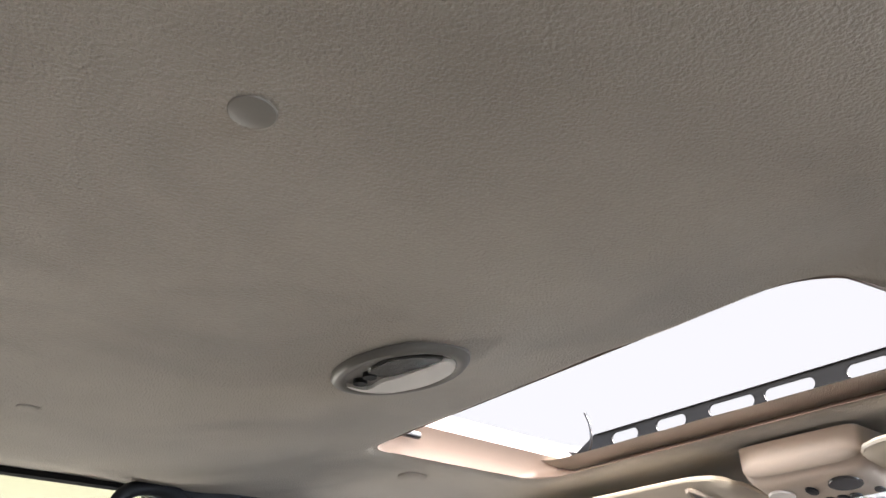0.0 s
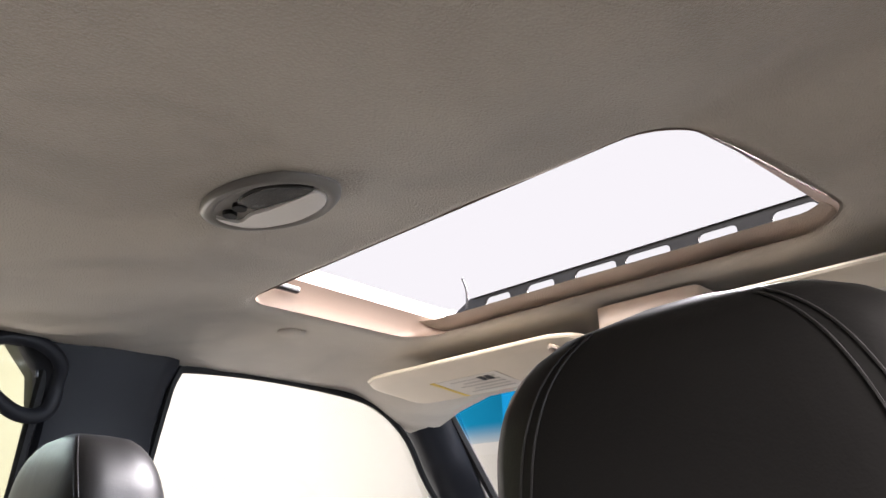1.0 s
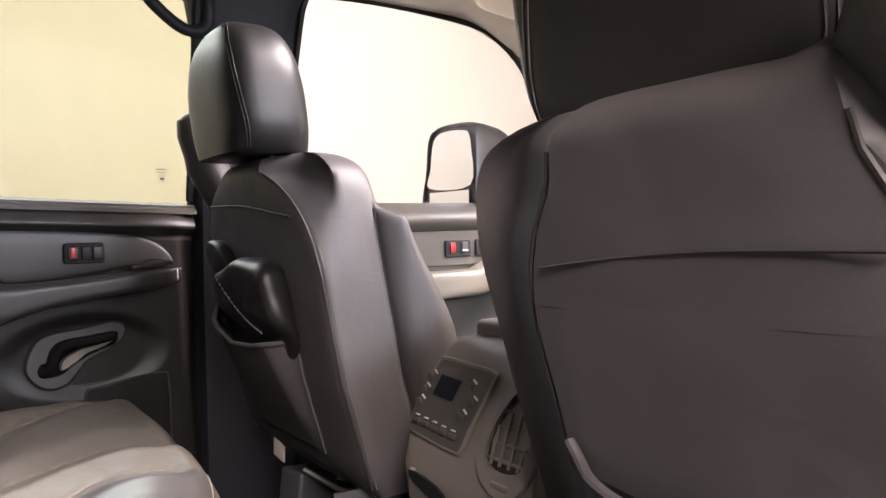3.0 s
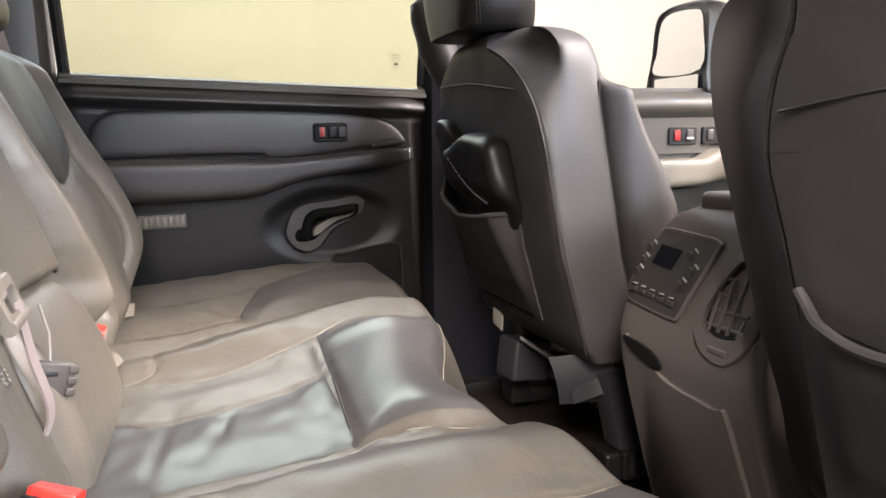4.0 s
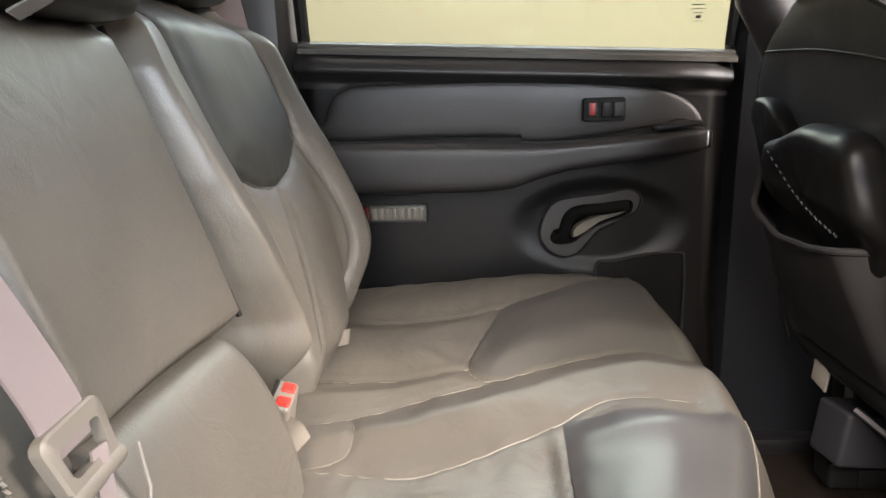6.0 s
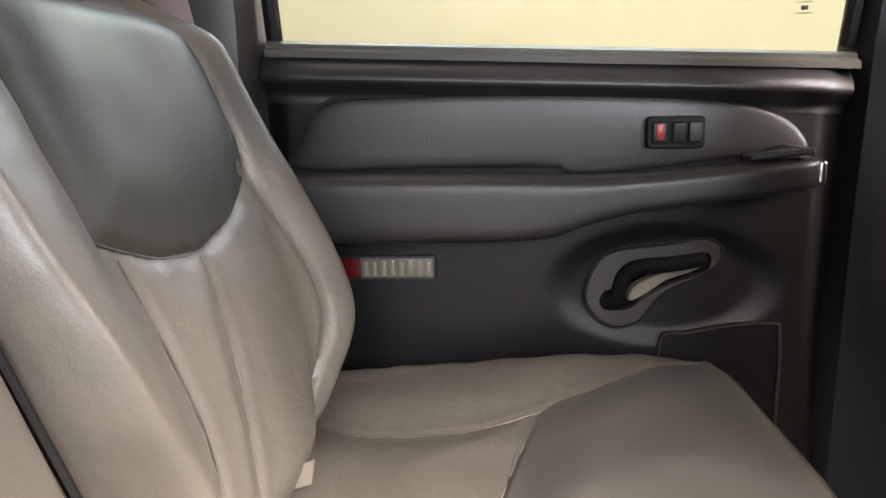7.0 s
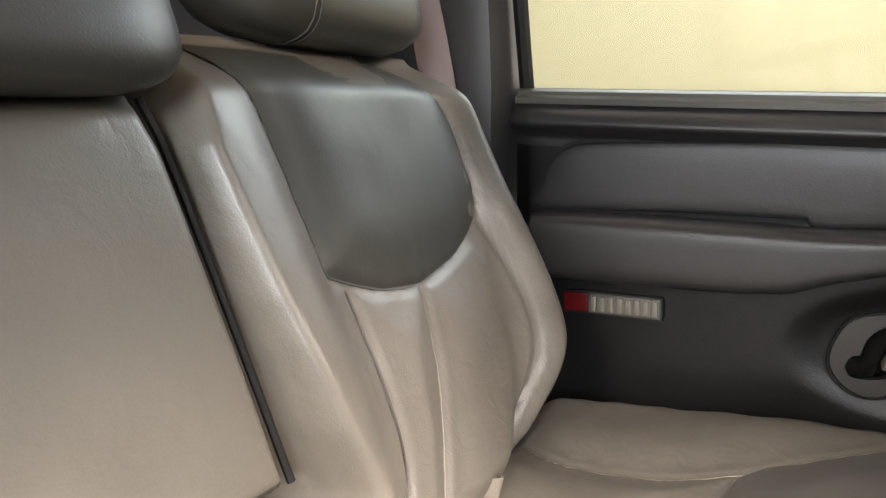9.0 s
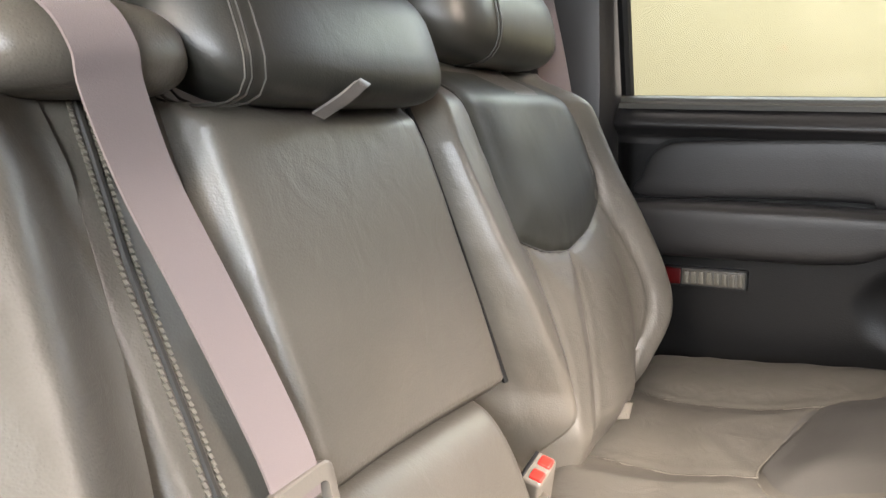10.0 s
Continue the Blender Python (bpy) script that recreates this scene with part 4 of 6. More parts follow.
def centre_x(y, z):
    e = 1 - (abs(y - 0.085) / 0.145) ** 6 if abs(y - 0.085) < 0.145 else 0
    return back_x(z) + 0.006 * max(0, e) + 0.0012 * noise.noise((y * 14, z * 12, 1.0))


def centre_pt(u, v):
    zb = 0.448 + 0.012 * math.sin(math.pi * (1 - u)) * 0.5 + 0.01 * (1 - u)
    z = zb + (0.716 - zb) * v
    yl, yr = -0.058 + 0.012 * (1 - v), lerp([(0.44, 0.234), (0.58, 0.223), (0.68, 0.214), (0.72, 0.200)], z)
    y = yl + (yr - yl) * u
    edge = min(u * (yr - yl), (1 - u) * (yr - yl), (z - zb), (0.716 - z))
    return Vector((centre_x(y, z) - 0.016 * (1 - smooth01(0, 0.016, edge)) ** 1.5, y, z))


arm = part("folding_armrest", sheet(centre_pt, 70, 64, lambda p: (back_x(p.z) - 0.07, p.y, p.z)), "leather", bench, "flat pewter leather folded centre armrest", 1.2)
# black tube that draws the gap's shade as colour
part("gap_shade", tube([(back_x(z) - 0.010, lerp([(0.44, 0.2395), (0.58, 0.229), (0.68, 0.220), (0.72, 0.208)], z), z) for z in (0.45, 0.5, 0.55, 0.6, 0.65, 0.69, 0.715)], 0.0032, 6), "rubber", arm, "black strip for the shade in the gap beside the armrest")


def lower_roll(u, v):
    y = -0.075 + 0.295 * u
    a = v * math.pi * 0.95
    top = 0.45 + 0.012 * (1 - u)
    r = 0.105
    z = top - 0.055 - 0.062 * (1 - math.cos(a)) + 0.055 * math.cos(a * 0.5)
    x = back_x(z) - 0.012 + 0.034 * math.sin(a) ** 0.8 - 0.07 * smooth01(0.82, 1.0, u) - 0.02 * smooth01(0.08, 0.0, u)
    return Vector((x, y, z))


part("lower_roll", sheet(lower_roll, 40, 30, lambda p: (back_x(p.z) - 0.09, p.y, p.z)), "leather", bench, "padded leather roll below the armrest", 1.2)


def strip_off(z):
    """How far the stitched strip lies behind the face of the armrest."""
    return -0.004 - 0.022 * smooth01(0.44, 0.66, z)


def strip_pt(u, v):
    z = 0.325 + 0.40 * v
    y = -0.178 + 0.121 * u
    dip = 0.030 * smooth01(0.36, 0.12, u)
    return Vector((back_x(z) + strip_off(z) - dip + 0.007 * math.sin(math.pi * u) + 0.0015 * noise.noise((y * 40, z * 22, 4.0)), y, z))


strip = part("stitched_strip", sheet(strip_pt, 24, 70, lambda p: (back_x(p.z) - 0.08, p.y, p.z)), "leather", bench, "narrow stitched leather strip beside the armrest", 1.2)
part("strip_crease", tube([strip_pt(0.505, k / 30) + Vector((0.0004, 0, 0)) for k in range(7, 31)], 0.0022, 6), "seam", strip, "dark seam between the stitch rows")
for off in (0.465, 0.545):
    for k in range(24, 100):
        a0, a1, a2 = (strip_pt(off, (k + q) / 100) for q in (0.0, 0.38, 0.76))
        part("stitch", tube([a0, a1 + Vector((0.0012, 0, 0)), a2], 0.0017, 5), "stitch", strip)


def soft_bar(x, y0, y1, z0, z1, depth, power=2.6, lean=0.0, n=20, m=28):
    """A stuffed bar along y: rounded ends, softly square section."""
    rings = []
    for i in range(n + 1):
        t = -1 + 2 * i / n
        s = (1 - abs(t) ** 5) ** 0.5 if abs(t) < 1 else 0.0
        s = max(s, 0.12)
        ring = []
        for k in range(m):
            a = 2 * math.pi * k / m
            c, q = math.cos(a), math.sin(a)
            r = 1 / ((abs(c) ** power + abs(q) ** power) ** (1 / power))
            zz = (z1 - z0) / 2 * q * r * s
            ring.append((x + depth / 2 * c * r * s + lean * zz, (y0 + y1) / 2 + (y1 - y0) / 2 * t, (z0 + z1) / 2 + zz))
        rings.append(ring)
    return loft(rings)


def bar_ring(x, y, z0, z1, depth, s=1.0, power=2.6, lean=0.0, m=28):
    ring = []
    for k in range(m):
        a = 2 * math.pi * k / m
        c, q = math.cos(a), math.sin(a)
        r = 1 / ((abs(c) ** power + abs(q) ** power) ** (1 / power))
        zz = (z1 - z0) / 2 * q * r * s
        ring.append((x + depth / 2 * c * r * s + lean * zz, y, (z0 + z1) / 2 + zz))
    return ring


chr_ = part("centre_headrest", soft_bar(-0.002, -0.066, 0.240, 0.713, 0.824, 0.105, 3.4, -0.35), "leather_rest", bench, "broad padded leather centre headrest", 1.2)
for yy in (-0.044, -0.038, -0.026):
    part("seam", tube(bar_ring(-0.002, yy, 0.713, 0.824, 0.1065, 0.985, 3.4, -0.35), 0.0010, 5, True, up=(0, 1, 0)), "seam", chr_)
for c, flip in ((0.478, False), (0.085 - 0.478, True)):
    hr = part("headrest", soft_bar(-0.05, c - 0.165, c + 0.165, 0.768, 0.888, 0.12, 2.6, -0.2), "leather_rest", bench, "padded leather rear headrest", 1.2)
    for q in (-0.075, -0.067):
        part("seam", tube(bar_ring(-0.05, c + q * (-1 if flip else 1), 0.768, 0.888, 0.1212, 1.0, 2.6, -0.2), 0.0010, 5, True, up=(0, 1, 0)), "seam", hr)
    for q in (-0.06, 0.06):
        part("post", tube([(-0.055, c + q, 0.70), (-0.05, c + q, 0.80)], 0.006, 8), "chrome", hr)
part("belt_guide", soft_bar(-0.012, -0.190, -0.050, 0.716, 0.776, 0.105, 2.4, -0.3), "leather", bench, "leather-trimmed belt guide", 1.2)
part("base", slab(0.05, 0.52, -0.70, 0.78, 0.01, 0.14, 0.02), "plastic", bench, "dark seat base")
pull = thing("pull_strap", "grey fabric release tab above the centre armrest", "strap", at=(0.03, 0.06, 0.72))
part("tab", ribbon(curve([(0.040, 0.044, 0.707), (0.060, 0.050, 0.719), (0.068, 0.058, 0.728), (0.067, 0.066, 0.731)], 5), (0, 1, -0.3), 0.0065, 0.001), "console", pull)

# straps and buckles in the gap of the bench
lp = thing("strap_loop", "tan nylon strap loop poking out behind the cushion", "strap", at=(0.12, 0.47, 0.32))
part("loop", ribbon(curve([(0.09, 0.452, 0.330), (0.13, 0.456, 0.344), (0.150, 0.464, 0.347), (0.158, 0.471, 0.347), (0.150, 0.478, 0.345), (0.13, 0.472, 0.341), (0.09, 0.462, 0.328)], 6), (0.1, 0.35, 1), 0.010, 0.0012), "tan_strap", lp)
lp2 = thing("strap_loop", "crumpled tan strap end beside the buckles", "strap", at=(0.14, 0.20, 0.32))
part("loop", ribbon(curve([(0.10, 0.215, 0.33), (0.13, 0.22, 0.345), (0.15, 0.205, 0.345), (0.16, 0.195, 0.336)], 6), (0.4, 1, 0.2), 0.014, 0.002), "tan_strap", lp2)


def buckle(name_label, m, buttons):
    b = thing("seat_buckle", name_label, "buckle", group="rear seat buckles", at=m.translation)
    part("housing", rbox(0.024, 0.040 if buttons > 1 else 0.040, 0.075, 0.005, 3, m), "tongue" if buttons > 1 else "brown_plastic", b)
    for k in range(buttons):
        oy = (k - (buttons - 1) / 2) * 0.0185
        w = 0.0125 if buttons > 1 else 0.034
        part("button", rbox(0.013 if buttons > 1 else 0.018, w, 0.006 if buttons > 1 else 0.014, 0.002, 2, m @ pose(0.004, oy, 0.0365)), "red", b, "bright red release button")
    part("slot", rbox(0.004, 0.034, 0.006, 0.001, 1, m @ pose(-0.0085, 0, 0.0355)), "plastic", b)
    return b


bmat = pose(0, 0, 0, 20, 14, 0)
buckle("twin grey belt buckle with red buttons", Matrix.Translation(Vector((0.139, 0.231, 0.371)) - bmat @ Vector((0.004, 0, 0.036))) @ bmat, 2)
buckle("grey belt buckle with a large red button", Matrix.Translation((0.148, -0.203, 0.326)) @ pose(0, 0, 0, -10, 18, 0) @ pose(0, 0, 0, 0, 0, 72), 1)

belt = thing("seat_belt", "mauve-grey shoulder belt with a grey latch tongue", "seat belt", at=(0.08, -0.08, 0.5))
bl = [(-0.065, -0.158, 0.765), (-0.035, -0.152, 0.782), (0.005, -0.145, 0.780), (0.038, -0.137, 0.763), (0.048, -0.130, 0.742), (0.044, -0.124, 0.720)] + [(back_x(z) + q, y, z) for z, y, q in ((0.67, -0.106, 0.008), (0.61, -0.093, 0.010), (0.54, -0.081, 0.015), (0.50, -0.076, 0.017))] + [(0.112, -0.076, 0.478)]
part("webbing", ribbon(curve(bl, 6), (0.05, 1, 0.12), 0.0185, 0.001), "belt", belt)
part("lower_webbing", ribbon(curve([(back_x(0.475) + 0.022, -0.066, 0.475), (back_x(0.43) + 0.016, -0.076, 0.43), (back_x(0.38) + 0.010, -0.086, 0.38), (0.115, -0.092, 0.335)], 6), (0.3, 1, 0.1), 0.0055, 0.001), "belt", belt)
td = Vector((0.30, 0.06, -0.95)).normalized()
tv = Vector((0.10, 0.93, -0.30))
tv = (tv - td * tv.dot(td)).normalized()
tn = td.cross(tv)
tm = Matrix.Translation((0.116, -0.074, 0.476)) @ Matrix((td, tv, tn)).transposed().to_4x4() @ Matrix.Diagonal((0.85, 0.88, 0.8, 1))
tg = part("tongue", plate(stadium(0, 0, 0.025, 0.028, 0.009, 4), lambda u, v, h: tm @ Vector((u, v * (1 - 6 * (u - 0.01)) if u < 0.01 else v, h - 0.004)), 0.010, 0.002, [stadium(-0.002, 0.0, 0.011, 0.020, 0.005, 3)]), "tongue", belt, "tan-grey plastic latch tongue")
part("tongue_bar", tube([tm @ Vector((0.019, -0.029, 0.0)), tm @ Vector((0.019, 0.029, 0.0))], 0.0065, 10), "tongue", tg)
part("wire", tube([(0.133, -0.047, 0.468), (0.139, -0.050, 0.442), (0.139, -0.055, 0.416)], 0.0014, 6), "console", tg)
lm = pose(0.139, -0.056, 0.404, 0, 16, 24) @ Matrix.Diagonal((0.85, 0.85, 0.85, 1))
latch = part("mini_latch", rbox(0.040, 0.011, 0.036, 0.004, 3, lm), "brown_plastic", belt, "dull brown plastic mini latch")
for k in (-1, 0, 1):
    part("latch_rib", rbox(0.010, 0.015, 0.009, 0.002, 2, lm @ pose(0.017, 0, k * 0.0115)), "brown_plastic", latch)
part("latch_slot", rbox(0.018, 0.002, 0.005, 0.0008, 1, lm @ pose(-0.006, -0.0058, 0.006)), "plastic", latch)
fb = thing("seat_belt", "mauve-grey belt hanging on the rear pillar", "seat belt", at=(-0.1, 0.76, 0.7))
part("webbing", ribbon(curve([(-0.10, 0.755, 0.97), (-0.085, 0.75, 0.9), (-0.06, 0.745, 0.8), (-0.04, 0.742, 0.7), (-0.03, 0.745, 0.6)], 5), (1, 0.1, 0.12), 0.024, 0.001), "belt", fb)


# ---- front seats ----
def seat_half(z, top_z, corner=0.233, waist=0.0, wide=0.236):
    """Half outline of a front backrest at height z: (depth, half-width) from the rear centre round to the front."""
    u = max(0.0, (z - (top_z - 0.191)) / 0.195)
    w = (wide - waist * smooth01(0.68, 0.30, z)) * max(0.0, 1 - u ** 6) ** 0.25
    q = max(0.0, (z - (top_z - 0.211)) / 0.19)
    c = max((corner - waist * smooth01(0.68, 0.30, z)) * max(0.0, 1 - q ** 2.6) ** 0.5, 0.42 * w)
    c = min(c, w - 0.003)
    k = smooth01(top_z - 0.078, top_z - 0.105, z)
    b = 0.128 + 0.10 * k * (0.45 + 0.55 * smooth01(top_z - 0.10, top_z - 0.30, z))
    d = w - c
    return [(0, 0), (0, 0.35 * c), (0.001, 0.7 * c), (0.003, 0.93 * c), (0.007, c - 0.001), (0.013 + 0.25 * d, c + 0.35 * d + 0.002), (0.026 + 0.35 * d, c + 0.8 * d + 0.001),
            (0.06, w + 0.001), (0.09, w), (0.108, w - 0.003), (0.115, w - 0.010 * k - 0.006), (0.121, w - 0.002 * k - 0.012 * (1 - k)), (0.13 + 0.01 * k, w + 0.010 * k - 0.03 * (1 - k)),
            (b * 0.85 + 0.01, (w + 0.012) * k + (w - 0.06) * (1 - k)), (b, (w - 0.015) * k + 0.6 * w * (1 - k)), (b + 0.004, 0.78 * w * k + 0.45 * w * (1 - k)), (b - 0.02 * k, 0.55 * w), (0.15 - 0.02 * (1 - k), 0.25 * w), (0.145 - 0.015 * (1 - k), 0.0)]


def rear_x(z):
    return 0.72 + 0.17 * (0.73 - z) + 0.10 * max(0.0, 0.42 - z)


def front_seat(label, side, m, top_z, head_z, head_w=0.128, head_h=0.213, seam_z=0.688, seam_slope=0.08, pocket=((-0.115, 0.476), (-0.02, 0.462), (0.07, 0.458), (0.13, 0.476), (0.165, 0.510), (0.192, 0.585)), bulge=0.034, corner=0.233, waist=0.0, wide=0.236, fillet=0.0, rise=0.0, seam_turn=0.95, head_at=(0.748, 0.0), head_turn=(0.0, 0.0), head_d=0.072, lean=0.1, square=(0.52, 2.6, 4.4, 0.38), taper=0.07, depth_pw=2.4, tower_in=0.0):
    """side: 1 where the outboard flank is towards +y, -1 the other way; m: pose of the seat's centre line."""
    st = thing("front_seat", label, "car seat", group="front seats", at=m.translation)

    def g(p):
        return m @ Vector((p[0], p[1] * side, p[2]))

    def ring(z, shut=False):
        half = seat_half(z, top_z, corner, waist, wide)
        full = [(a, -b) for a, b in half] + [(a, b) for a, b in half[-2:0:-1]]
        sh = 1.0
        if z > top_z - 0.035:
            sh = math.sqrt(max(0.0, 1 - ((z - (top_z - 0.035)) / 0.036) ** 2))
        if z < 0.275:
            sh = 0.75 + 0.25 * smooth01(0.243, 0.275, z)
        full = [(0.075 + (a - 0.075) * (0.004 if shut else 0.3 + 0.7 * sh), b * (0.94 + 0.06 * sh)) for a, b in full]
        out = []
        for p in curve([(a, b, 0) for a, b in full], 3, True):
            x = rear_x(z) + p.x
            # slack folds in the cover
            f = 0.0022 * noise.noise((p.y * 9 + 3 * side, z * 13, p.x * 9)) + 0.0012 * noise.noise((p.y * 25, z * 30, 5.0 + side))
            out.append((x + f, p.y * (1 + 0.012 * noise.noise((x * 14, z * 11, 2.0))), z + rise * smooth01(0.06, 0.16, p.y) * smooth01(top_z - 0.18, top_z, z)))
        return out
    zs = [0.243, 0.247, 0.256, 0.27, 0.29] + [0.315 + 0.025 * i for i in range(12)] + [top_z - q for q in (0.155, 0.14, 0.125, 0.115, 0.107, 0.10, 0.093, 0.086, 0.078, 0.068, 0.056, 0.046, 0.036, 0.028, 0.020, 0.013, 0.007, 0.003, 0.0005)]
    zs = [z for i, z in enumerate(zs) if i < 5 or z > top_z - 0.157 or z < top_z - 0.17]
    body = part("backrest", loft([[g(p) for p in ring(zs[0], True)]] + [[g(p) for p in ring(z)] for z in zs] + [[g(p) for p in ring(zs[-1], True)]], caps=False), "leather_front", st, "charcoal leather seat back", 1.2)

    def rear(y, z, lift=0.001):
        return g((rear_x(z) - lift, y, z))
    hz = [0.26 + 0.02 * i for i in range(40)]
    for s in (-1, 1):
        line = []
        for z in [q for q in hz if q < top_z - 0.03]:
            h = seat_half(z, top_z, corner, waist, wide)[4]
            line.append((rear_x(z) + h[0], s * h[1], z))
        part("corner_seam", tube([g((x - 0.0006, y + s * 0.0006, z)) for x, y, z in line], 0.0022, 6), "stitch_dark", body, "raised corner seam")
        # twin rows of stitches beside the corner seam
        run = curve([(x + 0.006, y + s * 0.0035, z) for x, y, z in line], 3)
        part("stitch_row", joined(*[tube([g(run[i]), g(run[i] + (run[i + 1] - run[i]) * 0.7)], 0.0011, 4) for i in range(0, len(run) - 1)]), "stitch_slate", body, "slate grey stitches")
        piping = []
        for z in [q for q in hz if q < top_z - 0.09]:
            h = seat_half(z, top_z, corner, waist, wide)[10]
            piping.append((rear_x(z) + h[0], s * (h[1] + 0.0015), z))
        part("bolster_seam", tube([g(p) for p in piping], 0.0030, 6), "stitch_dark", body, "dark bolster piping")
    ys = [-0.215 + 0.43 * i / 24 for i in range(25)]
    def seam_at(y):
        return seam_z + seam_slope * y + 0.004 * math.cos(y * 15)
    part("cross_seam", tube([rear(y, seam_at(y), 0.0008) for y in ys if abs(y) < seat_half(seam_at(y), top_z, corner, waist, wide)[3][1]], 0.0016, 6), "stitch_dark", body)

    # map pocket: a sagging pouch with a bound top edge
    y0, y1 = pocket[0][0], pocket[-1][0]

    def pouch(u, v):
        y = y0 + (y1 - y0) * u
        zt = lerp(pocket, y)
        z = 0.29 + (zt - 0.29) * v
        b = smooth01(0, 0.14, u) * smooth01(1, 0.84, u) * (0.006 * min(1, v * 3) + bulge * v ** 1.5)
        return rear(y, z, 0.003 + b)
    pk = part("map_pocket", sheet(pouch, 40, 24, lambda p: p + (m.to_3x3() @ Vector((0.004, 0, 0)))), "leather_front", st, "sagging leather map pocket", 1.2)
    part("pocket_edge", tube(curve([pouch(u / 20, 1.0) for u in range(21)], 3), 0.0046, 8), "leather_front", pk, "bound pocket edge")
    # headrest
    hm = m @ pose(head_at[0], head_at[1] * side, head_z, head_turn[0], 0, head_turn[1])
    start, power, rear_pw, under = square

    def head(t, a):
        s = math.sqrt(max(0.0025, 1 - max(0, (t - start) / (1.002 - start)) ** power)) * math.sqrt(1 - under * max(0, (0.28 - t) / 0.28) ** 2.2)
        sd = max(0.1, math.sqrt(max(0.0, 1 - max(0, (t - 0.35) / 0.652) ** depth_pw)))
        w = head_w * (1.0 - taper * t + 0.02 * math.sin(math.pi * min(1, t * 1.3)))
        c, q = math.cos(a), math.sin(a)
        pw = rear_pw if c < 0 else 3.0
        r = 1 / ((abs(c) ** pw + abs(q) ** pw) ** (1 / pw))
        f = 1 + 0.010 * noise.noise((c * 2 + 5 * side, q * 2, t * 3))
        return hm @ Vector((-lean * head_h * t + head_d * c * r * (0.3 + 0.7 * sd) * f, side * w * q * r * s ** 0.8 * f, head_h * t))
    hd = part("headrest", loft([[head(i / 26, 2 * math.pi * k / 48) for k in range(48)] for i in range(27)]), "leather_head", st, "padded charcoal leather headrest", 1.2)
    mid = head(0.5, 0.0).lerp(head(0.5, math.pi), 0.5)
    for s in (-1, 1):
        for off in (0.0, 0.05):
            line = []
            for i in range(1, 45):
                t = i / 46
                p = head(t, math.pi - s * (seam_turn + off - 0.27 * t))
                line.append(p + (p - mid).normalized() * 0.0002)
            part("seam", tube(line, 0.0010, 5), "stitch_dark", hd, "double stitched seam")
    for q in (-0.05, 0.05):
        part("post", tube([g((0.79, q, top_z - 0.07)), hm @ Vector((0.0, q, 0.03))], 0.0065, 8), "chrome", hd, "chrome headrest post")
        part("post_collar", tube([g((0.785, q, top_z - 0.05)), g((0.782, q, top_z - 0.002))], 0.011, 10), "plastic", hd)
    # belt tower on the outboard shoulder
    tw = []
    for z, xx, yy, w, d in ((0.30, 0.85, 0.200, 0.035, 0.03), (0.5, 0.815, 0.202, 0.033, 0.03), (0.60, 0.795, 0.20, 0.035, 0.034), (0.66, 0.785, 0.20, 0.036, 0.036), (0.705, 0.770, 0.20, 0.036, 0.040), (0.735, 0.755, 0.20, 0.036, 0.042), (0.765, 0.738, 0.203, 0.035, 0.042), (0.79, 0.732, 0.205, 0.033, 0.039), (0.83, 0.72, 0.207, 0.03, 0.038), (0.858, 0.716, 0.207, 0.026, 0.034), (0.872, 0.716, 0.207, 0.014, 0.018)):
        # on the near seat the cover is stretched from the shoulder up to the tower
        fl = fillet * smooth01(0.70, 0.765, z) * (1 + 1.1 * smooth01(0.84, 0.765, z))
        tw.append([g((xx + 0.9 * fillet + d * math.cos(2 * math.pi * k / 16), yy - tower_in - fl + (w + 0.7 * fl) * math.sin(2 * math.pi * k / 16), z + top_z - 0.771)) for k in range(16)])
    part("belt_tower", loft(tw), "leather_front", st, "leather-covered belt tower on the outer shoulder", 1.2)
    # cushion and base
    part("seat_cushion", rbox(0.5, 0.50, 0.15, 0.05, 5, m @ pose(1.13, 0, 0.30, 0, -4, 0)), "leather_front", st, "charcoal leather seat cushion")
    for q in (-0.225, 0.225):
        part("valance", rbox(0.42, 0.03, 0.15, 0.012, 2, m @ pose(1.14, q, 0.165)), "slate_plastic", st, "slate plastic seat valance")
    for q in (-0.19, 0.19):
        part("track", joined(rbox(0.5, 0.045, 0.035, 0.006, 2, m @ pose(1.14, q, 0.045)), rbox(0.05, 0.055, 0.05, 0.008, 2, m @ pose(0.895, q, 0.055))), "plastic", st, "black steel seat track")
    part("cross_bar", tube([m @ Vector((0.93, -0.18, 0.12)), m @ Vector((0.93, 0.18, 0.12))], 0.012, 8), "plastic", st)
    return st


driver = front_seat("charcoal leather driver's seat with a stuffed map pocket", 1, pose(0, 0.468, 0), 0.771, 0.772)
passenger = front_seat("charcoal leather front passenger seat with a map pocket", -1, pose(-0.055, -0.41, 0), 0.738, 0.7204, head_w=0.1481, head_h=0.2637, head_at=(0.859, -0.063), head_turn=(-2.37, 1.33), head_d=0.0602, lean=0.108, square=(0.55, 3.19, 5.56, 0.37), taper=-0.012, depth_pw=3.17, tower_in=0.030, seam_z=0.622, seam_slope=0.06, pocket=((-0.12, 0.476), (-0.105, 0.463), (-0.05, 0.447), (0.06, 0.448), (0.14, 0.455), (0.2, 0.475)), bulge=0.014, corner=0.158, waist=0.045, wide=0.274, fillet=0.012, rise=0.055, seam_turn=0.80)

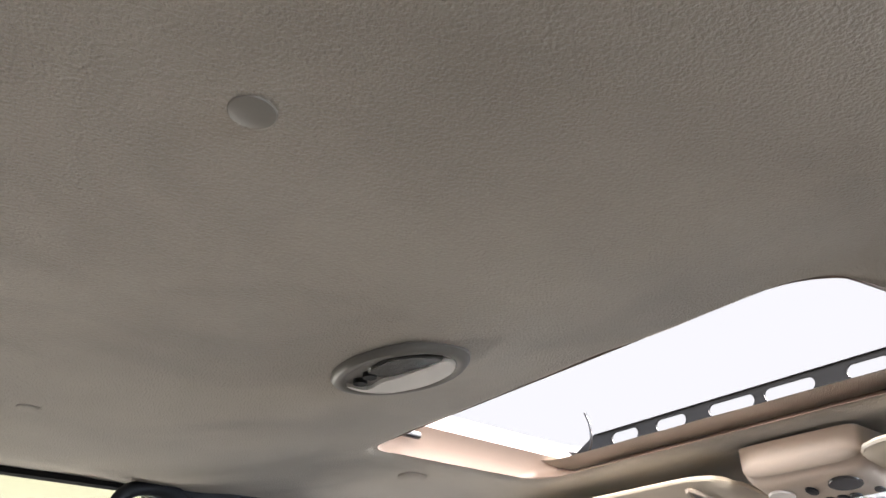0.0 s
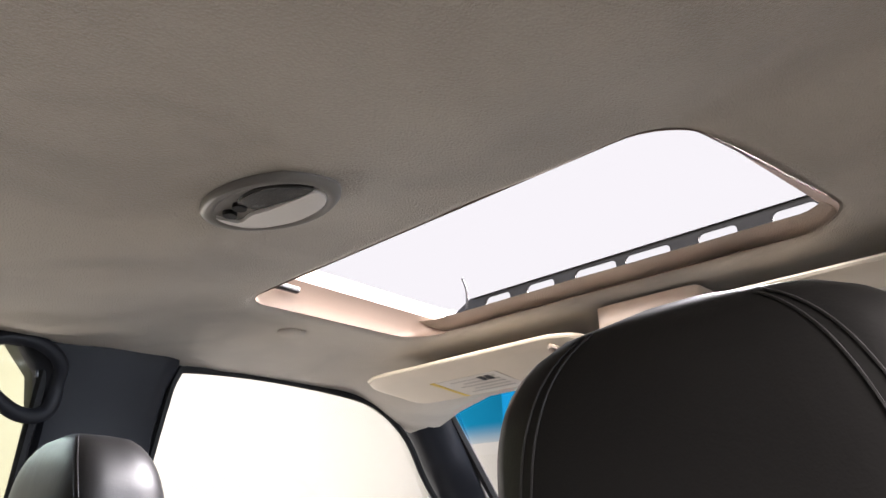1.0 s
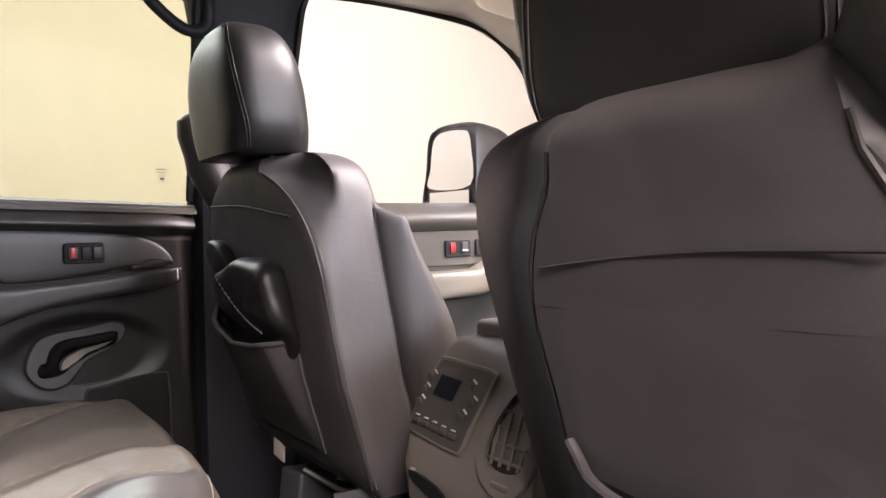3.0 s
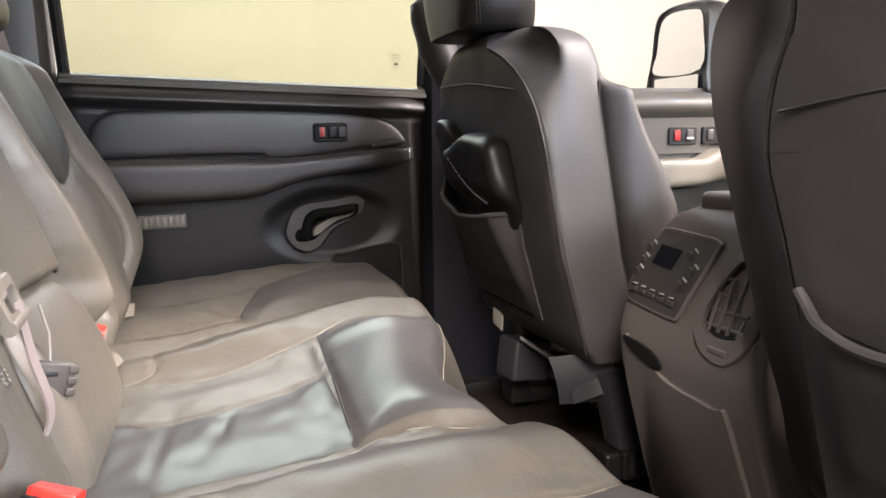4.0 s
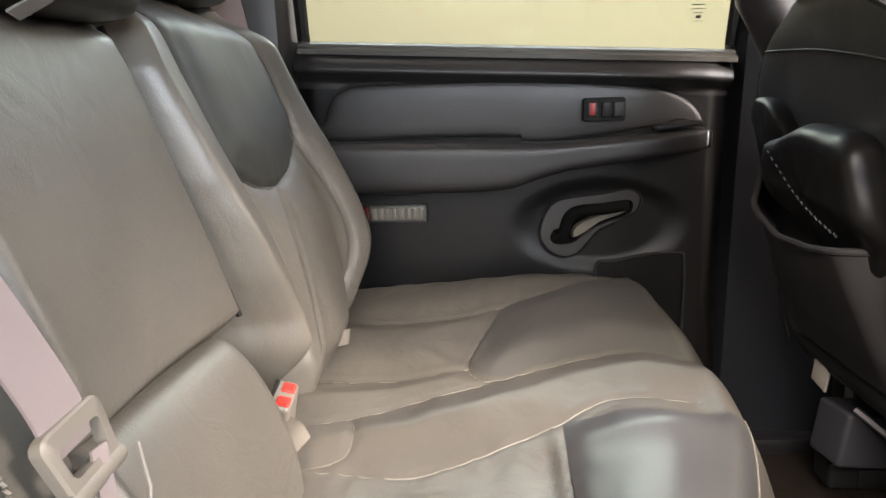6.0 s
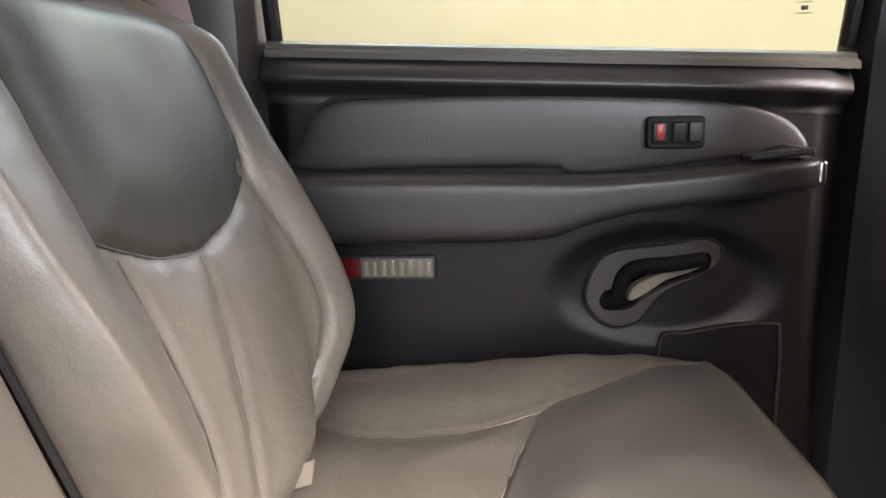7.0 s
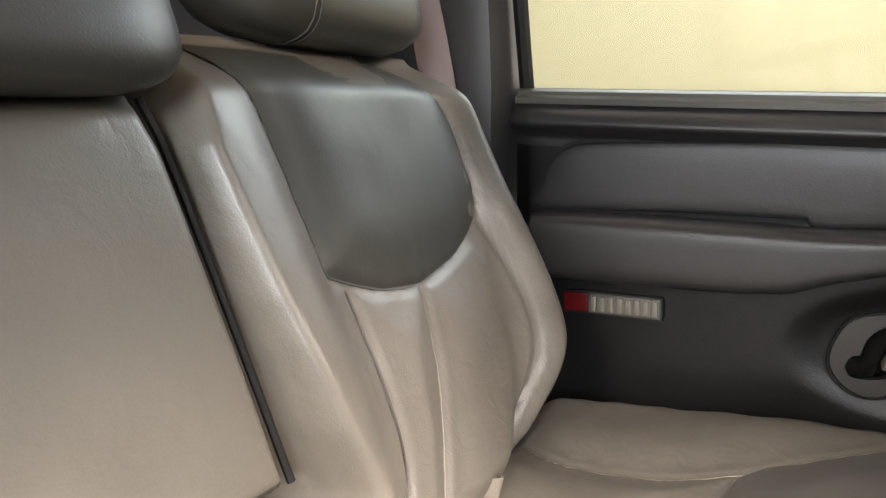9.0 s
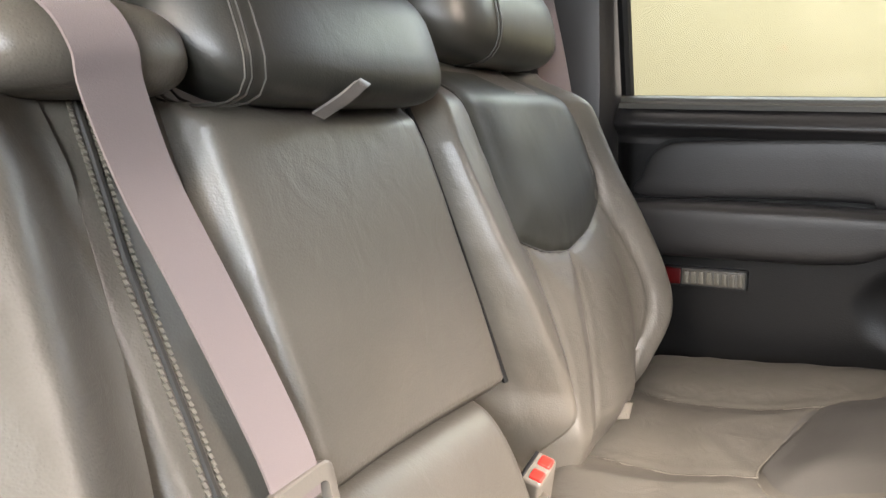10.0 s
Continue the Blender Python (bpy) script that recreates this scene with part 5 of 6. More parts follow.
# loose end of the seat cover and fittings under the driver's seat
part("cover_flap", sheet(lambda u, v: Vector((0.80 + 0.085 * u + 0.02 * v, 0.32 - 0.05 * u - 0.01 * math.sin(v * 3), 0.235 - 0.085 * v + 0.015 * u)), 8, 8, lambda p: p + Vector((0.002, 0.003, 0))), "slate_plastic", driver, "loose grey seat cover flap")
part("cover_strap", ribbon(curve([(0.835, 0.30, 0.17), (0.87, 0.265, 0.195), (0.93, 0.245, 0.215)], 6), (0, 0.3, 1), 0.014, 0.0015), "slate_plastic", driver, "twisted grey strap")
part("side_shield", loft([[(x0 + 0.003, 0.246, z), (x1, 0.246, z), (x1, 0.30, z), (x0 + 0.012, 0.298, z), (x0 + 0.002, 0.292, z), (x0, 0.253, z)] for z, x0, x1 in ((0.084, 0.897, 1.08), (0.087, 0.890, 1.08), (0.14, 0.878, 1.08), (0.205, 0.864, 1.08), (0.214, 0.866, 1.08), (0.218, 0.878, 1.07))]), "slate_plastic", driver, "slate plastic hinge shield")
foot = part("hinge_foot", rbox(0.15, 0.07, 0.05, 0.006, 2, pose(0.972, 0.275, 0.058)), "plastic", driver, "black ribbed hinge foot")
for k in range(7):
    part("foot_rib", rbox(0.008, 0.004, 0.034 + 0.006 * (k % 2), 0.0015, 1, pose(0.912 + 0.019 * k, 0.239, 0.060)), "slate_plastic", foot)
part("motor_box", rbox(0.09, 0.07, 0.085, 0.008, 2, pose(0.885, 0.60, 0.145, 0, 8, 10)), "slate_plastic", driver, "grey seat motor box")
part("linkage", joined(rbox(0.05, 0.02, 0.018, 0.004, 2, pose(0.92, 0.50, 0.19, 0, 20, 30)), tube([(0.86, 0.56, 0.2), (0.9, 0.5, 0.17), (0.95, 0.42, 0.16)], 0.006, 6)), "steel", driver)
part("paper_tag", rbox(0.004, 0.032, 0.06, 0.001, 1, pose(0.835, 0.615, 0.235, 25, -15, 10)), "card", driver, "cream paper tag")
# what fills the driver's map pocket
bag = thing("leather_pouch", "crumpled black leather pouch stuffed in the map pocket", "pouch", at=(0.70, 0.45, 0.5))


def soft_pouch(outline, off0, off1, drop, seed):
    """A slack leather pouch against the driver's seat back: outline in (y, z), from off0 to off1 behind the back."""
    line = flat2(outline, 6, True)
    cy = sum(p[0] for p in line) / len(line)
    cz = sum(p[1] for p in line) / len(line)
    rings = []
    for k in range(13):
        a = -math.pi / 2 + math.pi * k / 12
        h = off0 + (off1 - off0) * (0.5 + 0.5 * math.sin(a))
        sc = 0.80 + 0.20 * math.cos(a) ** 0.6 if 0 < k < 12 else 0.78
        ring = []
        for y, z in line:
            yy, zz = cy + (y - cy) * sc, cz + (z - cz) * sc - drop * (k / 12) * smooth01(cz - 0.02, cz + 0.05, z)
            f = 0.004 * noise.noise((yy * 22 + seed, zz * 22, h * 30)) + 0.0015 * noise.noise((yy * 70, zz * 70, seed))
            ring.append((rear_x(zz) - h * (0.3 + 0.7 * smooth01(0.465, 0.525, zz)) - f, yy + f, zz + f))
        rings.append(ring)
    n = len(rings[0])
    for sc in (0.7, 0.5, 0.3, 0.12, 0.02):
        c = sum((Vector(p) for p in rings[12]), Vector()) / n
        rings.append([c + (Vector(p) - c) * sc + Vector((-0.006 * (1 - sc) + 0.003 * noise.noise((p[1] * 40 * sc, p[2] * 40 * sc, seed)), 0, 0)) for p in rings[12]])
    return loft(rings)


part("body", soft_pouch([(0.570, 0.580), (0.530, 0.598), (0.440, 0.614), (0.356, 0.603), (0.340, 0.560), (0.338, 0.49), (0.375, 0.44), (0.47, 0.44), (0.545, 0.49), (0.574, 0.53)], -0.005, 0.047, 0.014, 3.0), "leather_head", bag)
for k in range(16):
    q = k / 15
    y, z = 0.522 - 0.160 * q, 0.572 - 0.075 * q - 0.012 * math.sin(math.pi * q)
    part("stitch", tube([(rear_x(z) - 0.0525, y, z), (rear_x(z) - 0.0525, y - 0.006, z - 0.003)], 0.0011, 5), "stitch_slate", bag, "slate grey stitch")
part("flap", soft_pouch([(0.652, 0.616), (0.612, 0.641), (0.555, 0.612), (0.525, 0.55), (0.56, 0.50), (0.615, 0.53)], -0.004, 0.024, 0.004, 7.0), "leather_head", bag, "turned-up corner of the pouch")


# ---- centre console ----
con = thing("centre_console", "warm grey centre console with rear controls and air vent", "console", at=(1.05, 0.02, 0.05))
CY = 0.012


def con_ring(z, x_off=0.0):
    hw = lerp([(0.03, 0.150), (0.30, 0.140), (0.38, 0.136), (0.46, 0.105), (0.492, 0.085), (0.508, 0.06)], z)
    xr = lerp([(0.03, 0.892), (0.11, 0.871), (0.18, 0.851), (0.24, 0.834), (0.29, 0.822), (0.33, 0.818), (0.40, 0.832), (0.47, 0.856), (0.495, 0.875), (0.508, 0.91)], z)
    pts = [(xr + 0.03, -hw), (xr + 0.008, -hw * 0.93), (xr, -hw * 0.8), (xr - 0.004, 0), (xr, hw * 0.8), (xr + 0.008, hw * 0.93), (xr + 0.03, hw), (xr + 0.15, hw + 0.004), (1.35, hw), (1.36, 0), (1.35, -hw), (xr + 0.15, -hw - 0.004)]
    return [(p.x, CY + p.y, z) for p in curve([(a, b, 0) for a, b in pts], 5, True)]


part("body", loft([con_ring(z) for z in (0.02, 0.06, 0.11, 0.145, 0.18, 0.21, 0.24, 0.265, 0.29, 0.31, 0.33, 0.37, 0.40, 0.43, 0.46, 0.478, 0.492, 0.502, 0.508)]), "console", con, "", 1.2)


def rear_face(y, z, h):
    """Point on the console's back, h metres proud."""
    hw = lerp([(0.03, 0.150), (0.30, 0.140), (0.38, 0.136), (0.46, 0.105), (0.492, 0.085), (0.508, 0.06)], z)
    xr = lerp([(0.03, 0.892), (0.11, 0.871), (0.18, 0.851), (0.24, 0.834), (0.29, 0.822), (0.33, 0.818), (0.40, 0.832), (0.47, 0.856), (0.495, 0.875), (0.508, 0.91)], z)
    t = min(1.0, abs(y - CY) / hw)
    return Vector((xr - 0.004 + 0.004 * t + 0.02 * max(0, (t - 0.8) / 0.2) ** 2 - h, y, z))


fas = flat2([(0.078, 0.474), (0.02, 0.473), (-0.025, 0.470), (-0.026, 0.458), (-0.004, 0.40), (0.008, 0.374), (0.02, 0.370), (0.07, 0.372), (0.126, 0.378), (0.128, 0.392), (0.105, 0.44), (0.088, 0.468)], 4, True)
fa = part("control_panel", plate(fas, lambda u, v, h: rear_face(u, v, h), 0.006, 0.002), "console_dark", con, "dark rear climate control panel")
part("rim", tube([rear_face(a, b, 0.003) for a, b in fas], 0.003, 6, True, up=(1, 0, 0)), "console", fa)
part("display", plate([(0.075, 0.455), (0.03, 0.453), (0.042, 0.427), (0.085, 0.430)], lambda u, v, h: rear_face(u, v, 0.005 + h), 0.003, 0.001), "screen", fa, "dark blue-black display")
for yy, zz in ((0.099, 0.448), (0.108, 0.430), (0.114, 0.414), (0.012, 0.448), (0.004, 0.43), (0.018, 0.412)):
    part("knob", tube([rear_face(yy, zz, 0.004), rear_face(yy, zz, 0.0085)], 0.0058, 12), "console_dark", fa)
    part("mark", rbox(0.002, 0.008, 0.0025, 0.0004, 1, Matrix.Translation(rear_face(yy - 0.009, zz + 0.008, 0.0065)) @ pose(0, 0, 0, 35, 0, 0)), "mark", fa, "pale printed mark")
for k in range(5):
    part("button", rbox(0.006, 0.013, 0.007, 0.002, 1, Matrix.Translation(rear_face(0.108 - 0.021 * k, 0.392 - 0.001 * k, 0.007))), "console_dark", fa)
    part("mark", rbox(0.002, 0.009, 0.002, 0.0004, 1, Matrix.Translation(rear_face(0.108 - 0.021 * k, 0.399 - 0.001 * k, 0.0068))), "mark", fa, "pale printed mark")
# vent
vo = flat2([(-0.075, 0.468), (-0.108, 0.45), (-0.115, 0.41), (-0.110, 0.365), (-0.088, 0.340), (-0.06, 0.338), (-0.034, 0.352), (-0.026, 0.375), (-0.032, 0.405), (-0.05, 0.44)], 5, True)
vi = flat2([(-0.075, 0.455), (-0.099, 0.442), (-0.104, 0.41), (-0.099, 0.375), (-0.065, 0.365), (-0.040, 0.375), (-0.044, 0.405), (-0.058, 0.435)], 5, True)
vent = part("air_vent", plate(vo, lambda u, v, h: rear_face(u, v, h), 0.007, 0.002, [vi]), "console", con, "oval air vent")
part("duct", plate(vi, lambda u, v, h: rear_face(u, v, -0.002 + h), 0.003), "plastic", vent, "dark duct")
for k in range(4):
    yy = -0.048 - 0.015 * k
    lo, hi = 0.372, 0.40 + 0.016 * min(k + 1, 3)
    part("slat", tube([rear_face(yy, lo, 0.004), rear_face(yy - 0.006, hi, 0.004)], 0.0022, 6), "console", vent)
for k in range(4):
    zz = 0.378 + 0.018 * k
    part("vane", tube([rear_face(-0.04 - 0.005 * k, zz, 0.002), rear_face(-0.10, zz, 0.002)], 0.0022, 6), "console", vent)
part("vent_wheel", rbox(0.006, 0.03, 0.008, 0.002, 2, Matrix.Translation(rear_face(-0.07, 0.352, 0.006))), "console", vent)
# storage door
part("storage_door", plate(flat2([(0.118, 0.318), (0.10, 0.322), (0.06, 0.305), (0.02, 0.288), (-0.06, 0.280), (-0.085, 0.27), (-0.09, 0.10), (0.0, 0.08), (0.12, 0.08), (0.128, 0.2)], 4, True), lambda u, v, h: rear_face(u, v, h), 0.006, 0.002), "console", con, "lower storage door")
part("finger_recess", plate(flat2([(0.112, 0.326), (0.06, 0.322), (0.035, 0.312), (0.03, 0.300), (0.05, 0.296), (0.08, 0.303), (0.11, 0.314)], 4, True), lambda u, v, h: rear_face(u, v, 0.004 + h), 0.003), "plastic", con, "dark finger recess")
part("armrest_lid", rbox(0.32, 0.16, 0.045, 0.02, 4, pose(1.12, CY, 0.525)), "doorgrey", con, "padded console lid")
part("cup_tray", rbox(0.10, 0.12, 0.03, 0.01, 3, pose(0.945, CY, 0.508)), "console", con)

# ---- overhead ----
dome = thing("dome_light", "oval rear dome light with two round switches", "dome light", at=(0.67, 0.005, 1.15))
DM = pose(0.668, 0.001, 1.1405, 180, 0, 12)


def dome_ring(s, h):
    out = []
    for k in range(40):
        a = 2 * math.pi * k / 40
        out.append(DM @ Vector((0.042 * s * math.cos(a), 0.069 * s * math.sin(a) * (1 - 0.06 * math.cos(a)), h)))
    return out


part("bezel", loft([dome_ring(1.12, -0.006), dome_ring(1.12, -0.002), dome_ring(1.06, 0.002), dome_ring(0.98, 0.003), dome_ring(0.92, 0.002), dome_ring(0.88, 0.0), dome_ring(0.5, 0.0)]), "slate_dome", dome, "grey-brown bezel")
part("white_lens", plate(flat2([(-0.070, -0.012), (-0.058, 0.006), (-0.03, 0.0), (0.0, 0.0), (0.04, -0.002), (0.070, -0.004), (0.073, 0.008), (0.05, 0.024), (0.0, 0.033), (-0.05, 0.024), (-0.070, 0.004)], 4, True), lambda u, v, h: DM @ Vector((v * 1.06, u * 0.82, -0.001 + h)), 0.005, 0.0015), "lens_white", dome, "white lamp lens")
part("smoked_lens", plate(flat2([(-0.018, -0.026), (0.03, -0.033), (0.062, -0.018), (0.070, -0.006), (0.02, -0.003), (-0.012, -0.006), (-0.02, -0.014)], 4, True), lambda u, v, h: DM @ Vector((v * 1.06, u * 0.82, -0.001 + h)), 0.0045, 0.0015), "lens_smoke", dome, "smoked grey lens")
for yy, xx in ((-0.048, -0.010), (-0.026, -0.016)):
    part("switch", tube([DM @ Vector((xx * 1.06, yy * 0.86, 0.0)), DM @ Vector((xx * 1.06, yy * 0.86, 0.0045))], 0.0068, 14), "rubber", dome, "round black switch")
clipb = thing("roof_clip", "round taupe plastic button in the headliner", "fastener", at=(0.398, -0.237, 1.147))
part("button", loft([[(0.398 + r * math.cos(2 * math.pi * k / 24), -0.237 + r * math.sin(2 * math.pi * k / 24), z) for k in range(24)] for r, z in ((0.0125, 1.151), (0.0135, 1.1478), (0.0125, 1.1462), (0.009, 1.1455), (0.003, 1.1452))]), "beige_dull", clipb)
clip2 = thing("roof_clip", "small round cloth-covered cap in the headliner", "fastener", at=(0.426, 0.351, 1.147))
part("button", loft([[(0.426 + r * math.cos(2 * math.pi * k / 20), 0.351 + r * math.sin(2 * math.pi * k / 20), roof_z(0.426, 0.351) + z) for k in range(20)] for r, z in ((0.013, 0.002), (0.013, -0.001), (0.011, -0.002), (0.004, -0.0023))]), "headliner", clip2)
hook = thing("coat_hook_cap", "round taupe cap set in the headliner", "fastener", at=(1.06, 0.50, 1.18))
part("cap", loft([[(1.061 + r * math.cos(2 * math.pi * k / 24), 0.502 + r * math.sin(2 * math.pi * k / 24), roof_z(1.061, 0.502) + z) for k in range(24)] for r, z in ((0.025, 0.002), (0.025, -0.003), (0.021, -0.006), (0.008, -0.007))]), "headliner", hook)

# visors
def visor(label, y0, y1, flip):
    vs = thing("sun_visor", label, "sun visor", group="sun visors", at=(1.42, (y0 + y1) / 2, 1.15))
    n, mm = 40, 14

    def f(u, v, side):
        # corners rounded in plan
        y = y0 + (y1 - y0) * u
        e = min(u, 1 - u) * abs(y1 - y0)
        r = 0.07
        cut = r - math.sqrt(max(0.0, r * r - max(0, r - e) ** 2))
        xa, xb = 1.30 + cut * 0.9, 1.50 - cut * 0.5
        x = xa + (xb - xa) * v
        z = 1.172 - 0.10 * (x - 1.30) - 0.016
        th = 0.011 * math.sqrt(max(0.02, 1 - (2 * v - 1) ** 6)) * math.sqrt(max(0.05, min(1, e / 0.02)))
        return Vector((x, y, z + side * th))
    low = sheet(lambda u, v: f(u, v, -1), n, mm)
    high = sheet(lambda u, v: f(u, v, 1), n, mm)
    bm = joined(low, high)
    rim = []
    body = part("body", bm, "visor", vs, "cream vinyl visor", 1.2)
    edge = [f(i / n, 0, 0) for i in range(n + 1)] + [f(1, j / mm, 0) for j in range(mm + 1)] + [f(i / n, 1, 0) for i in range(n, -1, -1)] + [f(0, j / mm, 0) for j in range(mm, -1, -1)]
    part("piping", tube(edge[::2], 0.004, 6, True), "visor", body)
    s = -1 if flip else 1
    uy = lambda q: (y1 - q) if flip else (y0 + q)

    def under(y, v, h):
        u = (y - y0) / (y1 - y0)
        p = f(u, v, -1)
        return p - Vector((0.1, 0, 1)).normalized() * h
    yv = uy(0.07)
    part("mirror_latch", tube([under(yv + 0.014 * math.cos(a) + 0.3 * 0.03 * math.sin(a), 0.45 + 0.38 * math.sin(a), 0.002) for a in [2 * math.pi * k / 28 for k in range(28)]], 0.004, 6, True), "beige", body, "oval moulded ring")
    part("recess", plate([(yv + 0.011 * math.cos(a) + 0.009 * math.sin(a), 0.45 + 0.33 * math.sin(a)) for a in [2 * math.pi * k / 24 for k in range(24)]], lambda u, v, h: under(u, v, h), 0.0015), "beige_dull", body)
    yl = uy(0.30)
    part("warning_label", plate([(yl - 0.075, 0.35), (yl + 0.075, 0.35), (yl + 0.075, 0.88), (yl - 0.075, 0.88)], lambda u, v, h: under(u, v, h), 0.001), "label", body, "pale printed warning label")
    part("yellow_strip", plate([(yl + s * 0.078, 0.34), (yl + s * 0.088, 0.34), (yl + s * 0.088, 0.9), (yl + s * 0.078, 0.9)], lambda u, v, h: under(u, v, h), 0.0012), "yellow", body, "yellow label strip")
    for k in range(5):
        part("text_bar", plate([(yl - 0.06, 0.42 + 0.085 * k), (yl + 0.05 - 0.02 * (k % 2), 0.42 + 0.085 * k), (yl + 0.05 - 0.02 * (k % 2), 0.45 + 0.085 * k), (yl - 0.06, 0.45 + 0.085 * k)], lambda u, v, h: under(u, v, 0.001 + h), 0.0004), "print", body, "faded grey line of small print")
    part("pictogram", joined(*[plate([(yl - s * 0.05 + q, 0.40), (yl - s * 0.05 + q + 0.012, 0.40), (yl - s * 0.05 + q + 0.012, 0.52), (yl - s * 0.05 + q, 0.52)], lambda u, v, h: under(u, v, 0.0012 + h), 0.0006) for q in (0.0, 0.016)]), "black_mark", body, "small black pictograms")
    yo = uy(abs(y1 - y0) - 0.02)
    part("pivot", joined(tube(curve([(1.44, yo - s * 0.02, 1.14), (1.50, yo, 1.14), (1.52, yo + s * 0.03, 1.15), (1.53, yo + s * 0.04, 1.165)], 5), 0.008, 8), rbox(0.05, 0.04, 0.015, 0.006, 2, pose(1.53, yo + s * 0.04, 1.166))), "beige", vs, "moulded pivot arm")
    return vs


visor("cream driver's sun visor with printed label", 0.065, 0.60, False)
visor("cream passenger sun visor with printed label", -0.56, -0.12, True)

oc = thing("overhead_console", "beige overhead console with lamps, buttons and dark display", "overhead console", at=(1.45, 0.0, 1.15))
OZ = lambda x: 1.172 - 0.13 * (x - 1.30) - 0.022


def oc_ring(x, hw, drop):
    return [(x, -0.045 + 0.0 + hw * math.copysign(abs(math.cos(a)) ** 0.45, math.cos(a)), 1.165 - 0.06 * smooth01(1.36, 1.7, x) - drop * max(0, math.copysign(abs(math.sin(a)) ** 0.5, math.sin(a)))) for a in [math.pi * (k / 24) for k in range(25)]] + [(x, -0.045 - hw, 1.19), (x, -0.045 + hw, 1.19)]


part("body", loft([oc_ring(*q) for q in ((1.322, 0.06, 0.002), (1.325, 0.082, 0.014), (1.332, 0.086, 0.020), (1.336, 0.088, 0.016), (1.342, 0.088, 0.03), (1.36, 0.089, 0.038), (1.40, 0.09, 0.046), (1.44, 0.09, 0.05), (1.50, 0.085, 0.05), (1.53, 0.08, 0.046), (1.545, 0.075, 0.03), (1.55, 0.06, 0.006))]), "beige", oc, "", 1.0)


def oc_face(y, x, h):
    return Vector((x, y, 1.165 - 0.06 * smooth01(1.36, 1.7, x) - lerp([(1.342, 0.03), (1.36, 0.038), (1.40, 0.046), (1.44, 0.05), (1.50, 0.05), (1.55, 0.04)], x) - h))


def oval(cy, cx, ry, rx, n=20):
    return [(cy + ry * math.cos(2 * math.pi * k / n), cx + rx * math.sin(2 * math.pi * k / n)) for k in range(n)]


part("lamp_lens", plate(oval(0.010, 1.372, 0.019, 0.017), lambda u, v, h: oc_face(u, v, h), 0.003, 0.001), "lens_white", oc, "pale oval map lamp")
part("lamp_lens", plate(oval(-0.085, 1.368, 0.023, 0.018), lambda u, v, h: oc_face(u, v, h), 0.003, 0.001), "lens_smoke", oc, "smoked oval map lamp")
part("switch", plate(oval(-0.035, 1.372, 0.008, 0.012), lambda u, v, h: oc_face(u, v, h), 0.003, 0.001), "plastic", oc, "dark switch")
for k in range(4):
    part("button", plate(oval(-0.025 - 0.018 * k, 1.408, 0.0085, 0.010, 12), lambda u, v, h: oc_face(u, v, h), 0.003, 0.001), "plastic", oc, "dark round button")
part("sensor", plate(oval(-0.115, 1.40, 0.007, 0.008, 12), lambda u, v, h: oc_face(u, v, h), 0.002), "plastic", oc, "dark sensor dot")
part("display", plate([(0.015, 1.43), (-0.105, 1.43), (-0.105, 1.478), (0.015, 1.478)], lambda u, v, h: oc_face(u, v, h), 0.003, 0.001), "screen", oc, "black glass display")

# grab handle on the centre pillar
gh = thing("grab_handle", "dark oval grab handle on the centre pillar", "grab handle", at=(0.71, 0.745, 1.1))
hl = curve([(0.780, 0.742, 1.105), (0.772, 0.722, 1.135), (0.74, 0.712, 1.156), (0.70, 0.706, 1.162), (0.66, 0.702, 1.150), (0.644, 0.705, 1.125), (0.652, 0.712, 1.098), (0.685, 0.724, 1.070), (0.725, 0.738, 1.050), (0.758, 0.745, 1.050), (0.778, 0.748, 1.068)], 6, True)
part("loop", tube([p + Vector((-0.008, 0, 0)) for p in hl], 0.0125, 10, True, flat=0.8, up=(0, 1, 0)), "pillar", gh)
part("screw", rbox(0.006, 0.004, 0.012, 0.001, 1, pose(0.742, 0.752, 1.118)), "plastic", gh)

